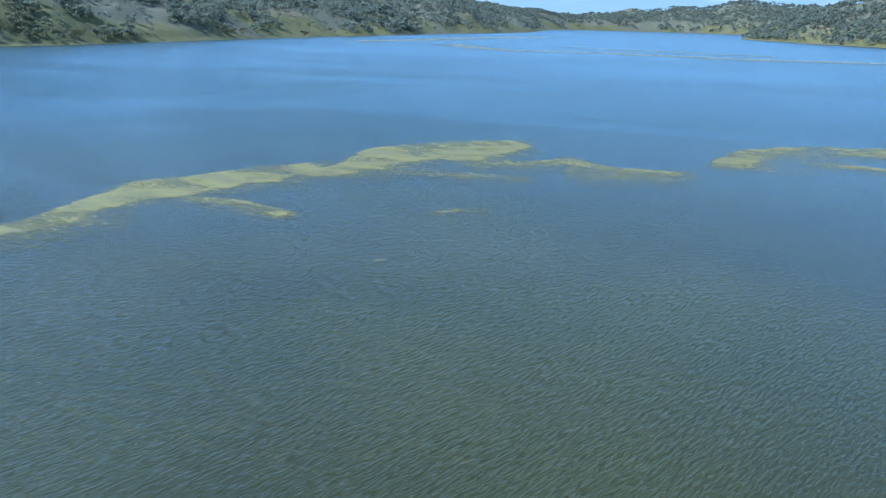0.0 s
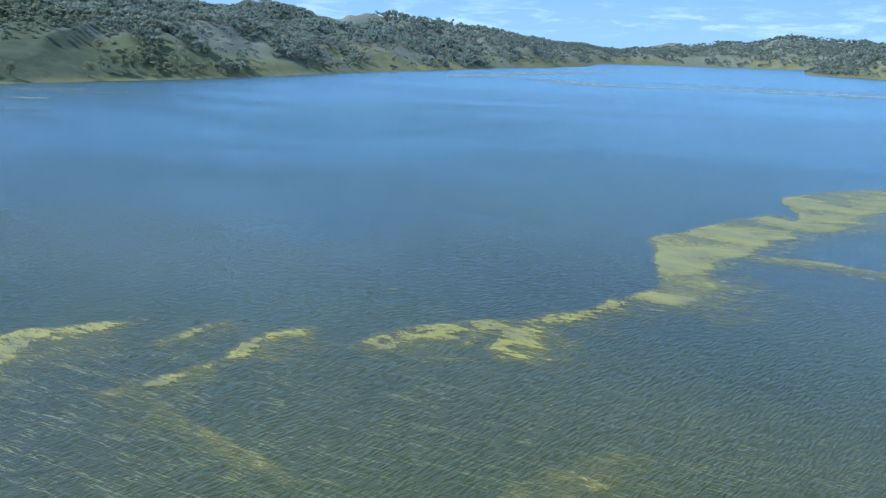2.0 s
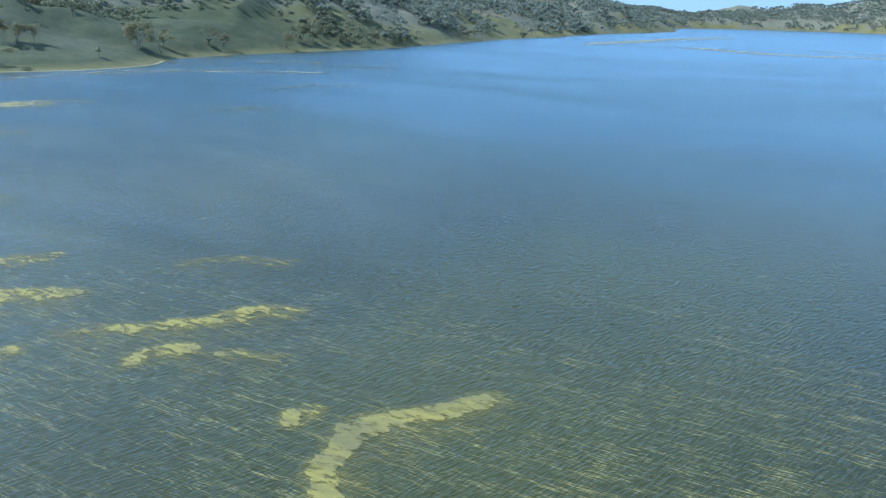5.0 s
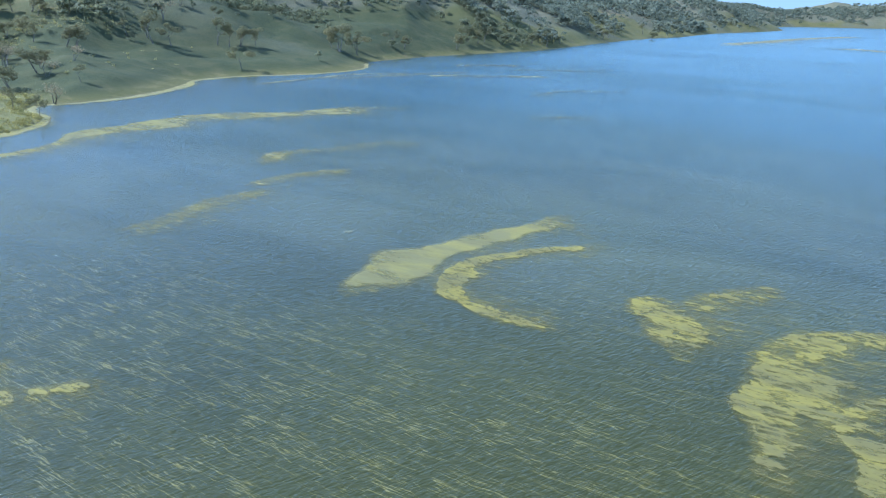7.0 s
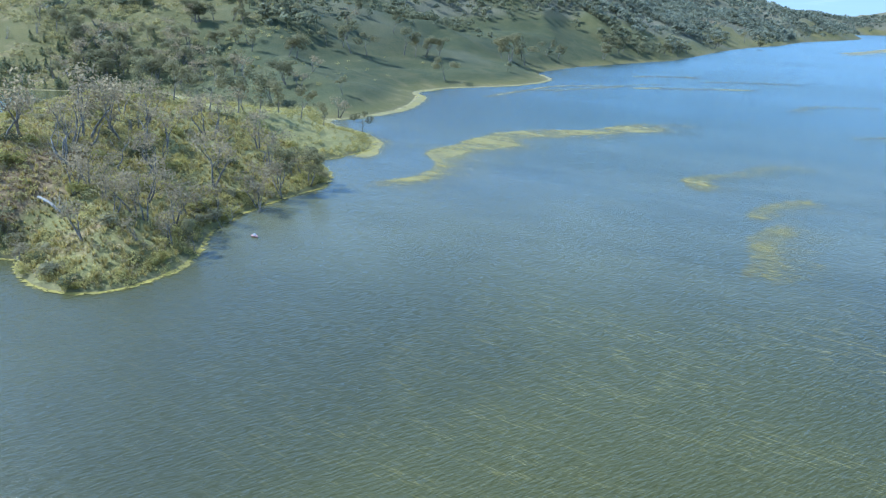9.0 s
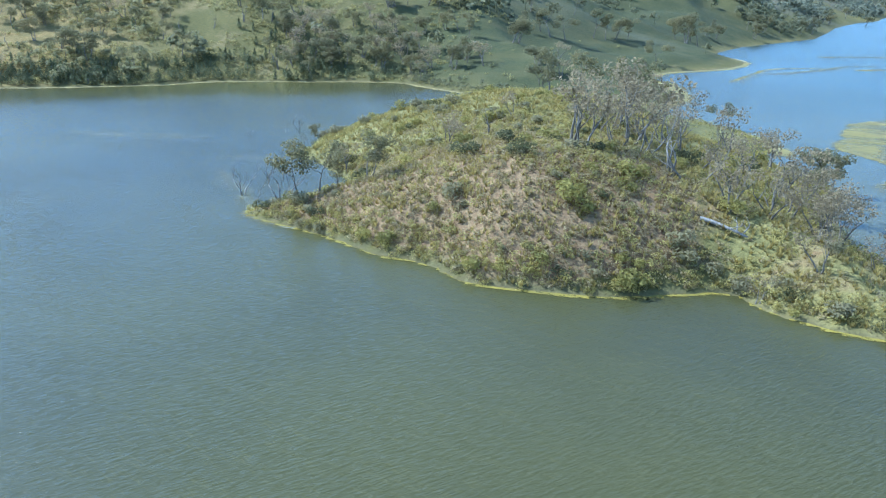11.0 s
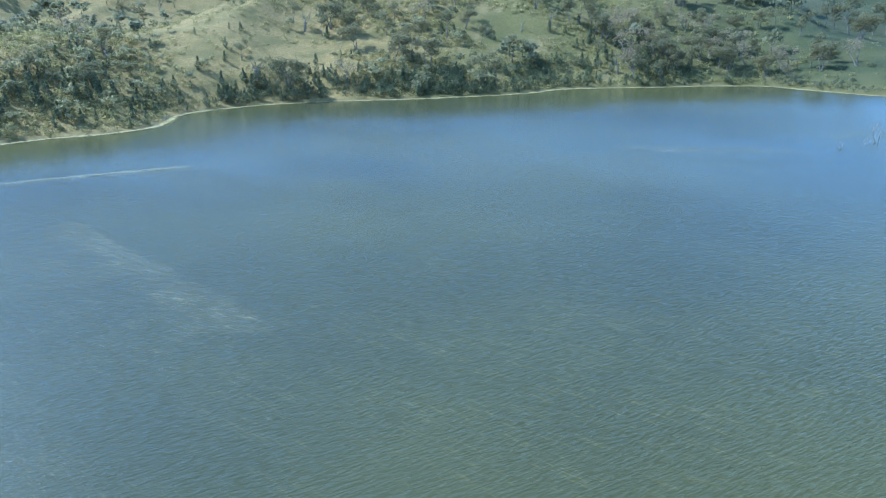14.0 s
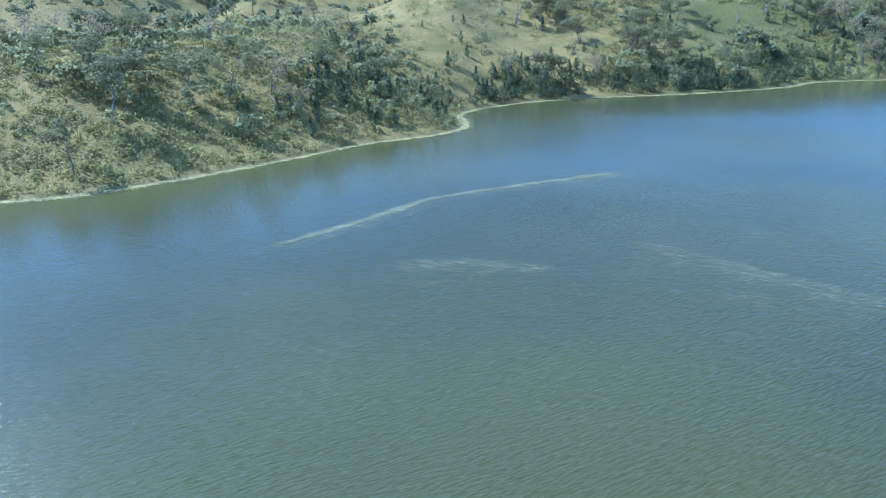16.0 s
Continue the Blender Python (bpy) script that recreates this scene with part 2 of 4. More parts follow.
WATER = water_material()
ALGAE = algae_material("floating_algae", 1.0, (0.158, 0.126, 0.036), (0.245, 0.188, 0.034))
OPEN_ALGAE = algae_material("open_water_algae", 1.0, (0.185, 0.152, 0.052), (0.240, 0.190, 0.046), True)
FRINGE = algae_material("shore_algae", 0.9, (0.190, 0.154, 0.030), (0.285, 0.222, 0.034))
SHORE_SCUM = algae_material("shore_scum", 0.9, (0.230, 0.180, 0.064), (0.335, 0.262, 0.092))
SCUM = algae_material("thin_scum", 0.6, (0.190, 0.170, 0.090), (0.290, 0.262, 0.150))
GROUND = ground_material()
GUM = leaf_material("gum_leaves", (0.13, 0.122, 0.06), (0.225, 0.192, 0.088))
GUM_PALE = leaf_material("pale_gum_leaves", (0.19, 0.15, 0.086), (0.31, 0.236, 0.128))
GUM_BANK = leaf_material("bank_gum_leaves", (0.175, 0.166, 0.082), (0.31, 0.27, 0.124), "tint")
# far hills: haze put into the leaf colour as a paler, bluer green
GUM_HAZED = leaf_material("hazed_gum_leaves", (0.128, 0.134, 0.09), (0.23, 0.222, 0.14), "tint")
# nearer hill leaves, lightened and cooled a little to imitate haze
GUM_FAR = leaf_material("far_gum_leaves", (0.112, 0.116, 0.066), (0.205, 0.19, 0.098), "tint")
SHRUB = leaf_material("shrub_leaves", (0.165, 0.15, 0.042), (0.335, 0.28, 0.076))
SHRUB_STUFF = leaf_material("low_scrub", (0.205, 0.182, 0.06), (0.42, 0.345, 0.108), "tint")
HILL_SCRUB = leaf_material("hillside_scrub_leaves", (0.185, 0.17, 0.07), (0.345, 0.288, 0.104), "tint")
SHRUB_GREY = leaf_material("grey_shrub_leaves", (0.165, 0.148, 0.078), (0.285, 0.242, 0.12))
SHRUB_DARK = leaf_material("dark_shrub_leaves", (0.08, 0.08, 0.036), (0.14, 0.128, 0.052))
PINE = leaf_material("cypress_leaves", (0.09, 0.104, 0.052), (0.15, 0.156, 0.072))
DRY_CLUMP = leaf_material("dry_clumps", (0.19, 0.15, 0.08), (0.37, 0.29, 0.14), "tint")
THICKET = leaf_material("cypress_thicket_leaves", (0.084, 0.096, 0.05), (0.15, 0.152, 0.072), "tint")
TUSSOCK = leaf_material("dry_tussock", (0.210, 0.162, 0.048), (0.360, 0.280, 0.086), "tint")
BARK = bark_material("gum_bark", (0.085, 0.070, 0.050), (0.200, 0.168, 0.122))
DEAD = bark_material("dead_wood", (0.095, 0.080, 0.060), (0.205, 0.176, 0.136))
BLEACHED = bark_material("bleached_wood", (0.150, 0.132, 0.108), (0.290, 0.255, 0.210))
DARK_WOOD = bark_material("drowned_wood", (0.09, 0.080, 0.068), (0.22, 0.20, 0.18))

# ---------------------------------------------------------------- the lie of the land
def vnoise(x, y, seed=0):
    """Smooth value noise, 0 to 1, on arrays."""
    ix, iy = np.floor(x).astype(np.int64), np.floor(y).astype(np.int64)
    fx, fy = x - ix, y - iy
    fx, fy = fx * fx * (3 - 2 * fx), fy * fy * (3 - 2 * fy)

    def cell(a, b):
        n = (a * 374761393 + b * 668265263 + seed * 144269504) & 0x7FFFFFFF
        n = ((n ^ (n >> 13)) * 1274126177) & 0x7FFFFFFF
        return ((n ^ (n >> 16)) & 0xFFFFFF) / 16777215.0

    top = cell(ix, iy) * (1 - fx) + cell(ix + 1, iy) * fx
    low = cell(ix, iy + 1) * (1 - fx) + cell(ix + 1, iy + 1) * fx
    return top * (1 - fy) + low * fy


def fbm(x, y, seed=0, octaves=4):
    total, weight, gain = 0.0, 0.0, 1.0
    for k in range(octaves):
        total = total + gain * vnoise(x * 2 ** k + 17.3 * k, y * 2 ** k - 9.1 * k, seed + k)
        weight, gain = weight + gain, gain * 0.5
    return total / weight


def step(a, b, v):
    v = np.clip((v - a) / (b - a), 0, 1)
    return v * v * (3 - 2 * v)


def curve(points, steps=4, closed=False):
    """A Catmull-Rom line through the points."""
    p = np.array(points, float)
    n, out = len(p), []
    for i in range(n if closed else n - 1):
        if closed:
            a, b, c, d = p[i - 1], p[i], p[(i + 1) % n], p[(i + 2) % n]
        else:
            a, b, c, d = p[max(i - 1, 0)], p[i], p[i + 1], p[min(i + 2, n - 1)]
        for k in range(steps):
            t = k / steps
            out.append(0.5 * (2 * b + (c - a) * t + (2 * a - 5 * b + 4 * c - d) * t * t + (3 * b - a - 3 * c + d) * t ** 3))
    if not closed:
        out.append(p[-1])
    return np.array(out)


def line_distance(x, y, line, closed=False):
    """Distance from each place to a line, and the line's third column at the nearest point."""
    best, value = np.full(x.shape, 1e12), np.zeros(x.shape)
    ends = list(zip(line, np.roll(line, -1, 0) if closed else line[1:]))
    for a, b in ends:
        ab = b[:2] - a[:2]
        t = np.clip(((x - a[0]) * ab[0] + (y - a[1]) * ab[1]) / (ab @ ab + 1e-9), 0, 1)
        d = (x - a[0] - t * ab[0]) ** 2 + (y - a[1] - t * ab[1]) ** 2
        near = d < best
        best = np.where(near, d, best)
        if len(a) > 2:
            value = np.where(near, a[2] + t * (b[2] - a[2]), value)
    return np.sqrt(best), value


def inside(x, y, line):
    hit = np.zeros(x.shape, bool)
    for a, b in zip(line, np.roll(line, -1, 0)):
        if a[1] != b[1]:
            over = (a[1] > y) != (b[1] > y)
            hit ^= over & (x < (b[0] - a[0]) * (y - a[1]) / (b[1] - a[1]) + a[0])
    return hit


# the lake's north shore from west to east, round the far end and back along the east shore
SHORE = [(-1500, -60), (-800, -30), (-700, 2), (-660, 24), (-641, 36), (-626, 57), (-616, 75), (-602, 92), (-607, 111), (-601, 124),
         (-585, 138), (-556, 151), (-532, 166), (-522, 178), (-495, 188), (-467, 196), (-451, 187), (-436, 178), (-416, 172), (-401, 168),
         (-388, 161), (-380, 179), (-379, 200), (-383, 222), (-388, 240), (-379, 262), (-358, 284), (-347, 318), (-356, 362), (-337, 425)]
SHORE_FAR = [(-279, 535), (-247, 650), (-221, 750), (-163, 920), (-112, 1030), (-28, 1290), (190, 1760), (290, 2250), (440, 2640), (800, 2700),
             (1000, 2350), (860, 1950), (640, 1600), (610, 1400), (650, 1050), (780, 700), (1000, 300), (1500, 0), (2200, -250)]
ISLAND = [(-434.5, 55), (-421, 50), (-413, 46), (-407, 45), (-402, 41.5), (-397, 41), (-388, 42), (-383, 44), (-377, 46), (-374, 42.5), (-367, 39.5),
          (-361.5, 41), (-359, 47), (-360, 54), (-363, 62), (-363.5, 72), (-361.5, 82), (-359.5, 89), (-362, 98), (-368, 107), (-366, 114),
          (-364, 124), (-370, 138), (-384, 148), (-389, 156), (-395, 168), (-405, 168), (-418, 156), (-430, 151), (-437, 139),
          (-443, 118), (-447, 105), (-444, 93), (-446, 88), (-440, 86), (-434, 80), (-428, 74), (-427, 67), (-431, 60)]
ISLAND_RIDGE = [(-397, 58, 10.3), (-400, 70, 9.4), (-404, 84, 10.1), (-406, 97, 11.2), (-402, 116, 8.5), (-396, 136, 5.2), (-394, 152, 2.6), (-398, 170, 2.0)]
main_line = np.vstack([curve(SHORE, 4), curve(SHORE_FAR, 3), [(2600, -250), (2600, 4600), (-2200, 4600), (-2200, -60)]])
island_line = curve(ISLAND, 3, True)
ridge_line = curve(ISLAND_RIDGE, 3)
spur_line = curve([(-600, 143, 7.5), (-612, 153, 13.5), (-630, 162, 18.5), (-645, 178, 22), (-652, 205, 26)], 3)


def island_height(x, y):
    d, _ = line_distance(x, y, island_line, True)
    r, top = line_distance(x, y, ridge_line)
    land = inside(x, y, island_line)
    d = d + 1.2 * (fbm(x / 7, y / 7, 31, 3) - 0.5) * np.clip(d / 3, 0, 1)
    t = d / (d + r + 0.01)
    h = top * np.sin(np.clip(t, 0, 1) * math.pi / 2)
    h = h + (fbm(x / 9, y / 9, 5, 3) - 0.5) * 1.6 * np.clip(d / 8, 0, 1) + (fbm(x / 2.5, y / 2.5, 6, 2) - 0.5) * 0.5 * np.clip(d / 3, 0, 1)
    return np.where(land, 0.03 + np.maximum(h, 0), -0.30 * d), land


def main_height(x, y):
    d, _ = line_distance(x, y, main_line, True)
    land = inside(x, y, main_line)
    d = np.where(land, np.maximum(d + 5 * (fbm(x / 25, y / 25, 8, 3) - 0.5) * np.clip(d / 12, 0, 1), 0), d)
    far = 1 - 0.22 * step(700, 950, y) * step(420, 200, x) * step(1500, 1150, y) - 0.18 * step(1150, 1500, y) * step(900, 300, x)
    far = far - 0.35 * step(2450, 2750, y) * step(200, 500, x) * step(1100, 750, x)
    west = 1 - 0.62 * step(-622, -668, x) * step(25, 80, d) * step(230, 130, d)
    h = 170 * (1 - np.exp(-d / 480)) * far * west
    h = h * (1 - 0.6 * step(330, 800, d))
    big = fbm(x / 190, y / 190, 11, 4) - 0.5
    spur = np.abs(fbm((x + 0.4 * y) / 85, (y - 0.4 * x) / 150, 12, 3) - 0.5)
    h = h * (1 + 0.75 * big) + np.clip(d / 60, 0, 1) * (9 - 42 * spur) * np.clip(0.5 + y / 1500, 0.5, 1.6)
    h = h + (fbm(x / 22, y / 22, 13, 3) - 0.5) * 3.2 * np.clip(d / 25, 0, 1)
    spur_d, spur_z = line_distance(x, y, spur_line)
    h = np.maximum(h, (spur_z - 0.34 * spur_d + 0.8 * (fbm(x / 12, y / 12, 17, 2) - 0.5)) * np.clip(d / 10, 0, 1))
    flat = np.clip(d / 14, 0, 1)
    h = h * (0.55 + 0.45 * flat)
    return np.where(land, 0.03 + np.maximum(h, 0.02 * d), -0.30 * d), land


def height(x, y):
    x, y = np.asarray(x, float), np.asarray(y, float)
    hm, lm = main_height(x, y)
    hi, li = island_height(x, y)
    return np.where(lm | li, np.maximum(hm, hi), np.maximum(np.maximum(hm, hi), -4.0))

# ---------------------------------------------------------------- ground sheet and water
def link(name, verts, faces, material, attributes=None, smooth=True):
    me = bpy.data.meshes.new(name)
    me.from_pydata(verts, [], faces)
    me.materials.append(material)
    for key, values in (attributes or {}).items():
        me.attributes.new(key, "FLOAT", "POINT").data.foreach_set("value", np.asarray(values, np.float32))
    if smooth:
        me.polygons.foreach_set("use_smooth", np.ones(len(me.polygons), bool))
    me.update()
    return new(name, me)


def spacing(*runs):
    """Coordinates from runs of (start, end, step)."""
    out = []
    for a, b, s in runs:
        out.extend(np.arange(a, b, s))
    return np.array(out + [runs[-1][1]])


def grid_faces(nx, ny):
    i = np.arange(nx * ny).reshape(ny, nx)
    return np.stack([i[:-1, :-1], i[:-1, 1:], i[1:, 1:], i[1:, :-1]], -1).reshape(-1, 4).tolist()


gx = spacing((-2100, -900, 60), (-900, -720, 12), (-720, -452, 3.2), (-452, -356, 1.4), (-356, -240, 5), (-240, 240, 11), (240, 1200, 24), (1200, 2500, 65))
gy = spacing((-900, -60, 70), (-60, 32, 7), (32, 172, 1.5), (172, 300, 3.2), (300, 620, 6), (620, 1320, 11), (1320, 2800, 24), (2800, 4400, 80))
GX, GY = np.meshgrid(gx, gy)
GZ = height(GX, GY)
dist_i, _ = line_distance(GX, GY, island_line, True)
dist_m, _ = line_distance(GX, GY, main_line, True)
on_island = inside(GX, GY, island_line)
# bare red soil on the steep front of the island; grey-brown mud by the water
soil = np.where(on_island, step(80, 62, GY + 0.25 * (GX + 397)) * step(0.3, 2.0, dist_i) * 0.95, 0.0)
spur_d, _ = line_distance(GX, GY, spur_line)
soil = np.where(~on_island, (0.34 + 0.50 * step(560, 760, GY)) * step(20, 60, dist_m) * fbm(GX / 60, GY / 60, 41, 2) + 0.25 * step(26, 8, spur_d), soil)
mud = step(0.32, 0.08, GZ) * step(-3, 0, GZ)
mud = np.where(GZ < -0.1, 1.0, mud * 0.8)
# leaf litter and shade-loving grass under the woods
litter = np.where(on_island, 0.0, step(0.46, 0.60, fbm(GX / 80, GY / 80, 63, 4) + 0.16 * step(20, 150, dist_m) - 0.10 * step(40, 8, dist_m))) * (GZ > 0.5)
litter = litter * step(260, 420, GY)
litter = np.maximum(litter, step(520, 700, GY) * step(45, 120, dist_m + 50 * (fbm(GX / 60, GY / 60, 65, 3) - 0.5)) * (GZ > 0.5))
# cloud shade painted into the grass as darker green, on the slope east of the headland
cloud_shade = np.where(on_island, 0.0, step(-520, -450, GX) * step(680, 440, GY) * step(1, 12, dist_m))
# yellow-green grass over the headland's crown and its sheltered slopes
meadow = np.where(on_island, 1.0, 0.0) * np.clip(step(62, 80, GY + 0.25 * (GX + 397)) + step(-384, -374, GX) + step(-425, -434, GX), 0, 1)
soil = soil * (1 - 0.6 * on_island * step(-390, -374, GX + 6 * fbm(GX / 7, GY / 7, 44, 2) - 3))
meadow = np.maximum(meadow, 0.22 * step(480, 640, GY) * step(1500, 1100, GY) * step(130, 50, dist_m) * step(400, 200, GX))
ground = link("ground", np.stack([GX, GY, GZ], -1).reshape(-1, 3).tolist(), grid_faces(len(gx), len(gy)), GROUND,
              {"soil": soil.ravel(), "mud": mud.ravel(), "litter": litter.ravel(), "cloud_shade": cloud_shade.ravel(), "meadow": meadow.ravel(), "dry": (step(-545, -590, GX) * step(320, 230, GY) * (1 - on_island) + step(30, 12, spur_d)).clip(0, 1).ravel()})
tagged(ground, "grassy olive hills with bare earth round a lake", "ground", kind="structure")

wx = spacing((-2100, -760, 120), (-760, 100, 10), (100, 600, 25), (600, 2500, 120))
wy = spacing((-900, -40, 120), (-40, 440, 10), (440, 1500, 40), (1500, 4400, 160))
WX, WY = np.meshgrid(wx, wy)
# sheltered water lies calmer under the western bank and behind the headland
lee, _ = line_distance(WX, WY, main_line, True)
calm = step(62, 10, lee) * step(-425, -475, WX)
water = link("water", np.stack([WX, WY, 0 * WX], -1).reshape(-1, 3).tolist(), grid_faces(len(wx), len(wy)), WATER, {"calm": calm.ravel(), "silt": (step(-240, -400, WX)).ravel(), "deep": (step(55, 190, WY) * step(-400, -300, WX)).ravel(), "veil": (step(-160, -230, WX) * step(-400, -340, WX) * step(40, 75, WY) * step(230, 130, WY)).ravel(), "scum": (0.12 + 0.88 * step(-345, -290, WX) * step(20, -40, WX) * (0.45 + 0.55 * step(-60, -110, WX)) * step(75, 35, WY) + 0.22 * step(-535, -505, WX) * step(-425, -455, WX) * step(32, 14, WY)).ravel()})
tagged(water, "rippled green-brown lake water reflecting blue sky", "lake", kind="structure")

# ---------------------------------------------------------------- floating algae
class Raft:
    """A lattice over the water that holds how thickly algae covers it, and which drift each cell belongs to."""

    def __init__(self, x0, x1, y0, y1, pitch):
        self.xs, self.ys = np.arange(x0, x1, pitch), np.arange(y0, y1, pitch)
        self.cover = np.zeros((len(self.ys), len(self.xs)))
        self.owner = np.zeros(self.cover.shape, int)
        self.names = [None]

    def drift(self, points, width, soft, strength, name, label, both, back):
        """points may carry a third number each: how wide the closed scum is there."""
        line = curve(points, 5)
        wide = line[:, 2] if line.shape[1] > 2 else np.full(len(line), float(width))
        wide = 0.85 * wide
        line, width = line[:, :2], float(wide.max())
        reach = width + soft + 4
        i0, i1 = np.searchsorted(self.xs, (line[:, 0].min() - reach, line[:, 0].max() + reach))
        j0, j1 = np.searchsorted(self.ys, (line[:, 1].min() - reach, line[:, 1].max() + reach))
        X, Y = np.meshgrid(self.xs[i0:i1], self.ys[j0:j1])
        if X.size == 0:
            return
        k = len(self.names)
        self.names.append((name, label))
        wx = X + 0.22 * min(width + 1, 7) * (fbm(X / 5, Y / 5, 200 + k, 4) - 0.5) * 2
        wy = Y + 0.22 * min(width + 1, 7) * (fbm(X / 5, Y / 5, 300 + k, 4) - 0.5) * 2
        seg = np.hypot(*np.diff(line, axis=0).T)
        along = np.concatenate([[0], np.cumsum(seg)])
        best, side, where, span = np.full(X.shape, 1e12), np.zeros(X.shape), np.zeros(X.shape), np.full(X.shape, width)
        for n, (a, b) in enumerate(zip(line, line[1:])):
            ab = b - a
            t = np.clip(((wx - a[0]) * ab[0] + (wy - a[1]) * ab[1]) / (ab @ ab + 1e-9), 0, 1)
            dx, dy = wx - a[0] - t * ab[0], wy - a[1] - t * ab[1]
            d = dx * dx + dy * dy
            near = d < best
            best = np.where(near, d, best)
            side = np.where(near, np.where(dx * ab[1] - dy * ab[0] > 0, 1.0, -1.0), side)
            where = np.where(near, along[n] + t * seg[n], where)
            span = np.where(near, wide[n] + t * (wide[n + 1] - wide[n]), span)
        s = np.sqrt(best) * side
        swell = 0.65 + 0.7 * fbm(where / 9, where * 0 + k, 400 + k, 3)
        s = np.where(s > 0, s / swell, s)
        prof = step(-0.7 if not both else -0.7 - both, 0.6 if not both else 0.5, s) * (0.46 + 0.54 * step(span + 0.25 * soft, span - 0.1 * soft, s) - 0.38 * np.clip((s - span) / soft, 0, 1))
        prof = prof * (1 - step(0.6, 1.0, (s - span) / soft))
        fade = min(0.14 * along[-1], 5.0)
        ends = step(0, fade, where) * step(along[-1], along[-1] - fade, where)
        cover = strength * prof * (0.25 + 0.75 * ends) * np.where(ends <= 0, 0, 1)
        old = self.cover[j0:j1, i0:i1]
        win = cover > old
        self.owner[j0:j1, i0:i1] = np.where(win, k, self.owner[j0:j1, i0:i1])
        self.cover[j0:j1, i0:i1] = np.maximum(old, cover)

    def build(self, z):
        ny, nx = self.cover.shape
        quads = np.array(grid_faces(nx, ny)).reshape(ny - 1, nx - 1, 4)
        full = np.maximum.reduce([self.cover[:-1, :-1], self.cover[1:, :-1], self.cover[:-1, 1:], self.cover[1:, 1:]])
        flat = self.cover.ravel()
        for k, tag in enumerate(self.names):
            if not tag:
                continue
            q = quads[(self.owner[:-1, :-1] == k) & (full > 0.02)]
            if len(q) < 4:
                continue
            ids, inverse = np.unique(q, return_inverse=True)
            v = np.stack([self.xs[ids % nx], self.ys[ids // nx], np.full(len(ids), z)], -1)
            ob = link(tag[0], v.tolist(), inverse.reshape(-1, 4).tolist(), {"scum_streak": SCUM, "algae_fringe": FRINGE, "scum_fringe": SHORE_SCUM}.get(tag[0], ALGAE if v[:, 1].mean() < 66 else (OPEN_ALGAE if v[:, 1].mean() < 440 else SHORE_SCUM)), {"cover": flat[ids]})
            tagged(ob, tag[1], "algae", kind="stuff")


near_raft = Raft(-320, 120, 8, 160, 0.42)
raft = Raft(-690, 130, 0, 440, 0.75)
far_raft = Raft(-330, 720, 446, 1500, 7.0)


def algae_mat(points, width, soft, strength, name="algae_mat", label="yellow-green algae scum drifting on the lake water", both=0.0, back=0.0):
    """A drift of algae: its line is the crisp edge, and it thins out on the right-hand side of the line."""
    near = all(-312 < p[0] < 112 and 12 < p[1] < 152 for p in points)
    field = near_raft if near else (raft if points[0][1] < 440 else far_raft)
    field.drift(points, width, soft, strength, name, label, both, back)


# the long drift that winds from the near water out into the open lake
algae_mat([(-121, 30, 5.5), (-119, 35, 6.0), (-117, 38, 7.0), (-116, 43, 8.4), (-115, 47, 7.6), (-112, 50, 6.0), (-108, 55, 4.2), (-105, 56, 3.2), (-102, 57.5, 2.6), (-98, 59.5, 1.8)], 6, 9, 0.78)
algae_mat([(-96, 53, 1.2), (-94, 56, 1.6), (-91, 60, 1.1)], 1.5, 6, 0.60)
algae_mat([(-89, 51, 1.5), (-88, 54.5, 1.8), (-86, 57.5, 2.0), (-82, 59, 1.6)], 2, 9, 0.68)
algae_mat([(-96, 44, 0.9), (-94, 46, 1.4), (-92, 48, 1.9), (-89, 51, 1.0)], 1.5, 6, 0.60)
algae_mat([(-95, 47.5), (-88, 42), (-83, 38.5), (-77, 35)], 1.3, 5, 0.46)
algae_mat([(-79, 54, 2.4), (-76, 58, 3.6), (-73, 60, 3.4), (-68, 62, 2.6), (-63, 63.5, 1.6)], 3, 9, 0.70)
algae_mat([(-68, 54, 2.0), (-66, 58, 4.2), (-65, 61, 3.8), (-61, 64, 2.6), (-57, 66, 2.0), (-53, 70.5, 2.6)], 3, 8, 0.72)
algae_mat([(-54, 69, 3.5), (-50, 73, 6.0), (-47, 77, 7.0), (-45, 84, 8.5), (-44, 90, 12.0), (-43, 97, 14.0), (-37, 101, 11.0), (-30, 108, 12.0), (-24, 113, 10.0), (-17, 117, 9.0)], 10, 9, 0.82)
algae_mat([(-22, 102, 4.0), (-15, 117, 12.0), (-11, 130, 22.0), (0, 138, 22.0), (9, 142, 18.0), (20, 146, 8.0)], 16, 14, 0.76)
algae_mat([(-34, 89), (-26, 88), (-21, 86), (-14, 81)], 3.6, 7, 0.62)
algae_mat([(-12, 108), (-2, 110), (10, 109), (20, 106)], 3.5, 8, 0.52)
algae_mat([(4, 118, 3.5), (21, 121.5, 6.0), (27, 126, 11.0), (32, 119, 10.0), (38, 116, 8.0), (48, 114, 5.0)], 8, 12, 0.62)
algae_mat([(50, 119, 5.0), (64, 138, 13.0), (77, 144, 15.0), (90, 145, 14.0), (105, 145, 12.0)], 12, 14, 0.66)
algae_mat([(70, 127, 5.0), (80, 126, 7.0), (88, 117, 4.0)], 6, 8, 0.62)
algae_mat([(1, 84), (6, 86), (11, 86)], 2, 6, 0.38)
algae_mat([(-70, 31), (-64, 37), (-57, 41)], 2.2, 8, 0.50)
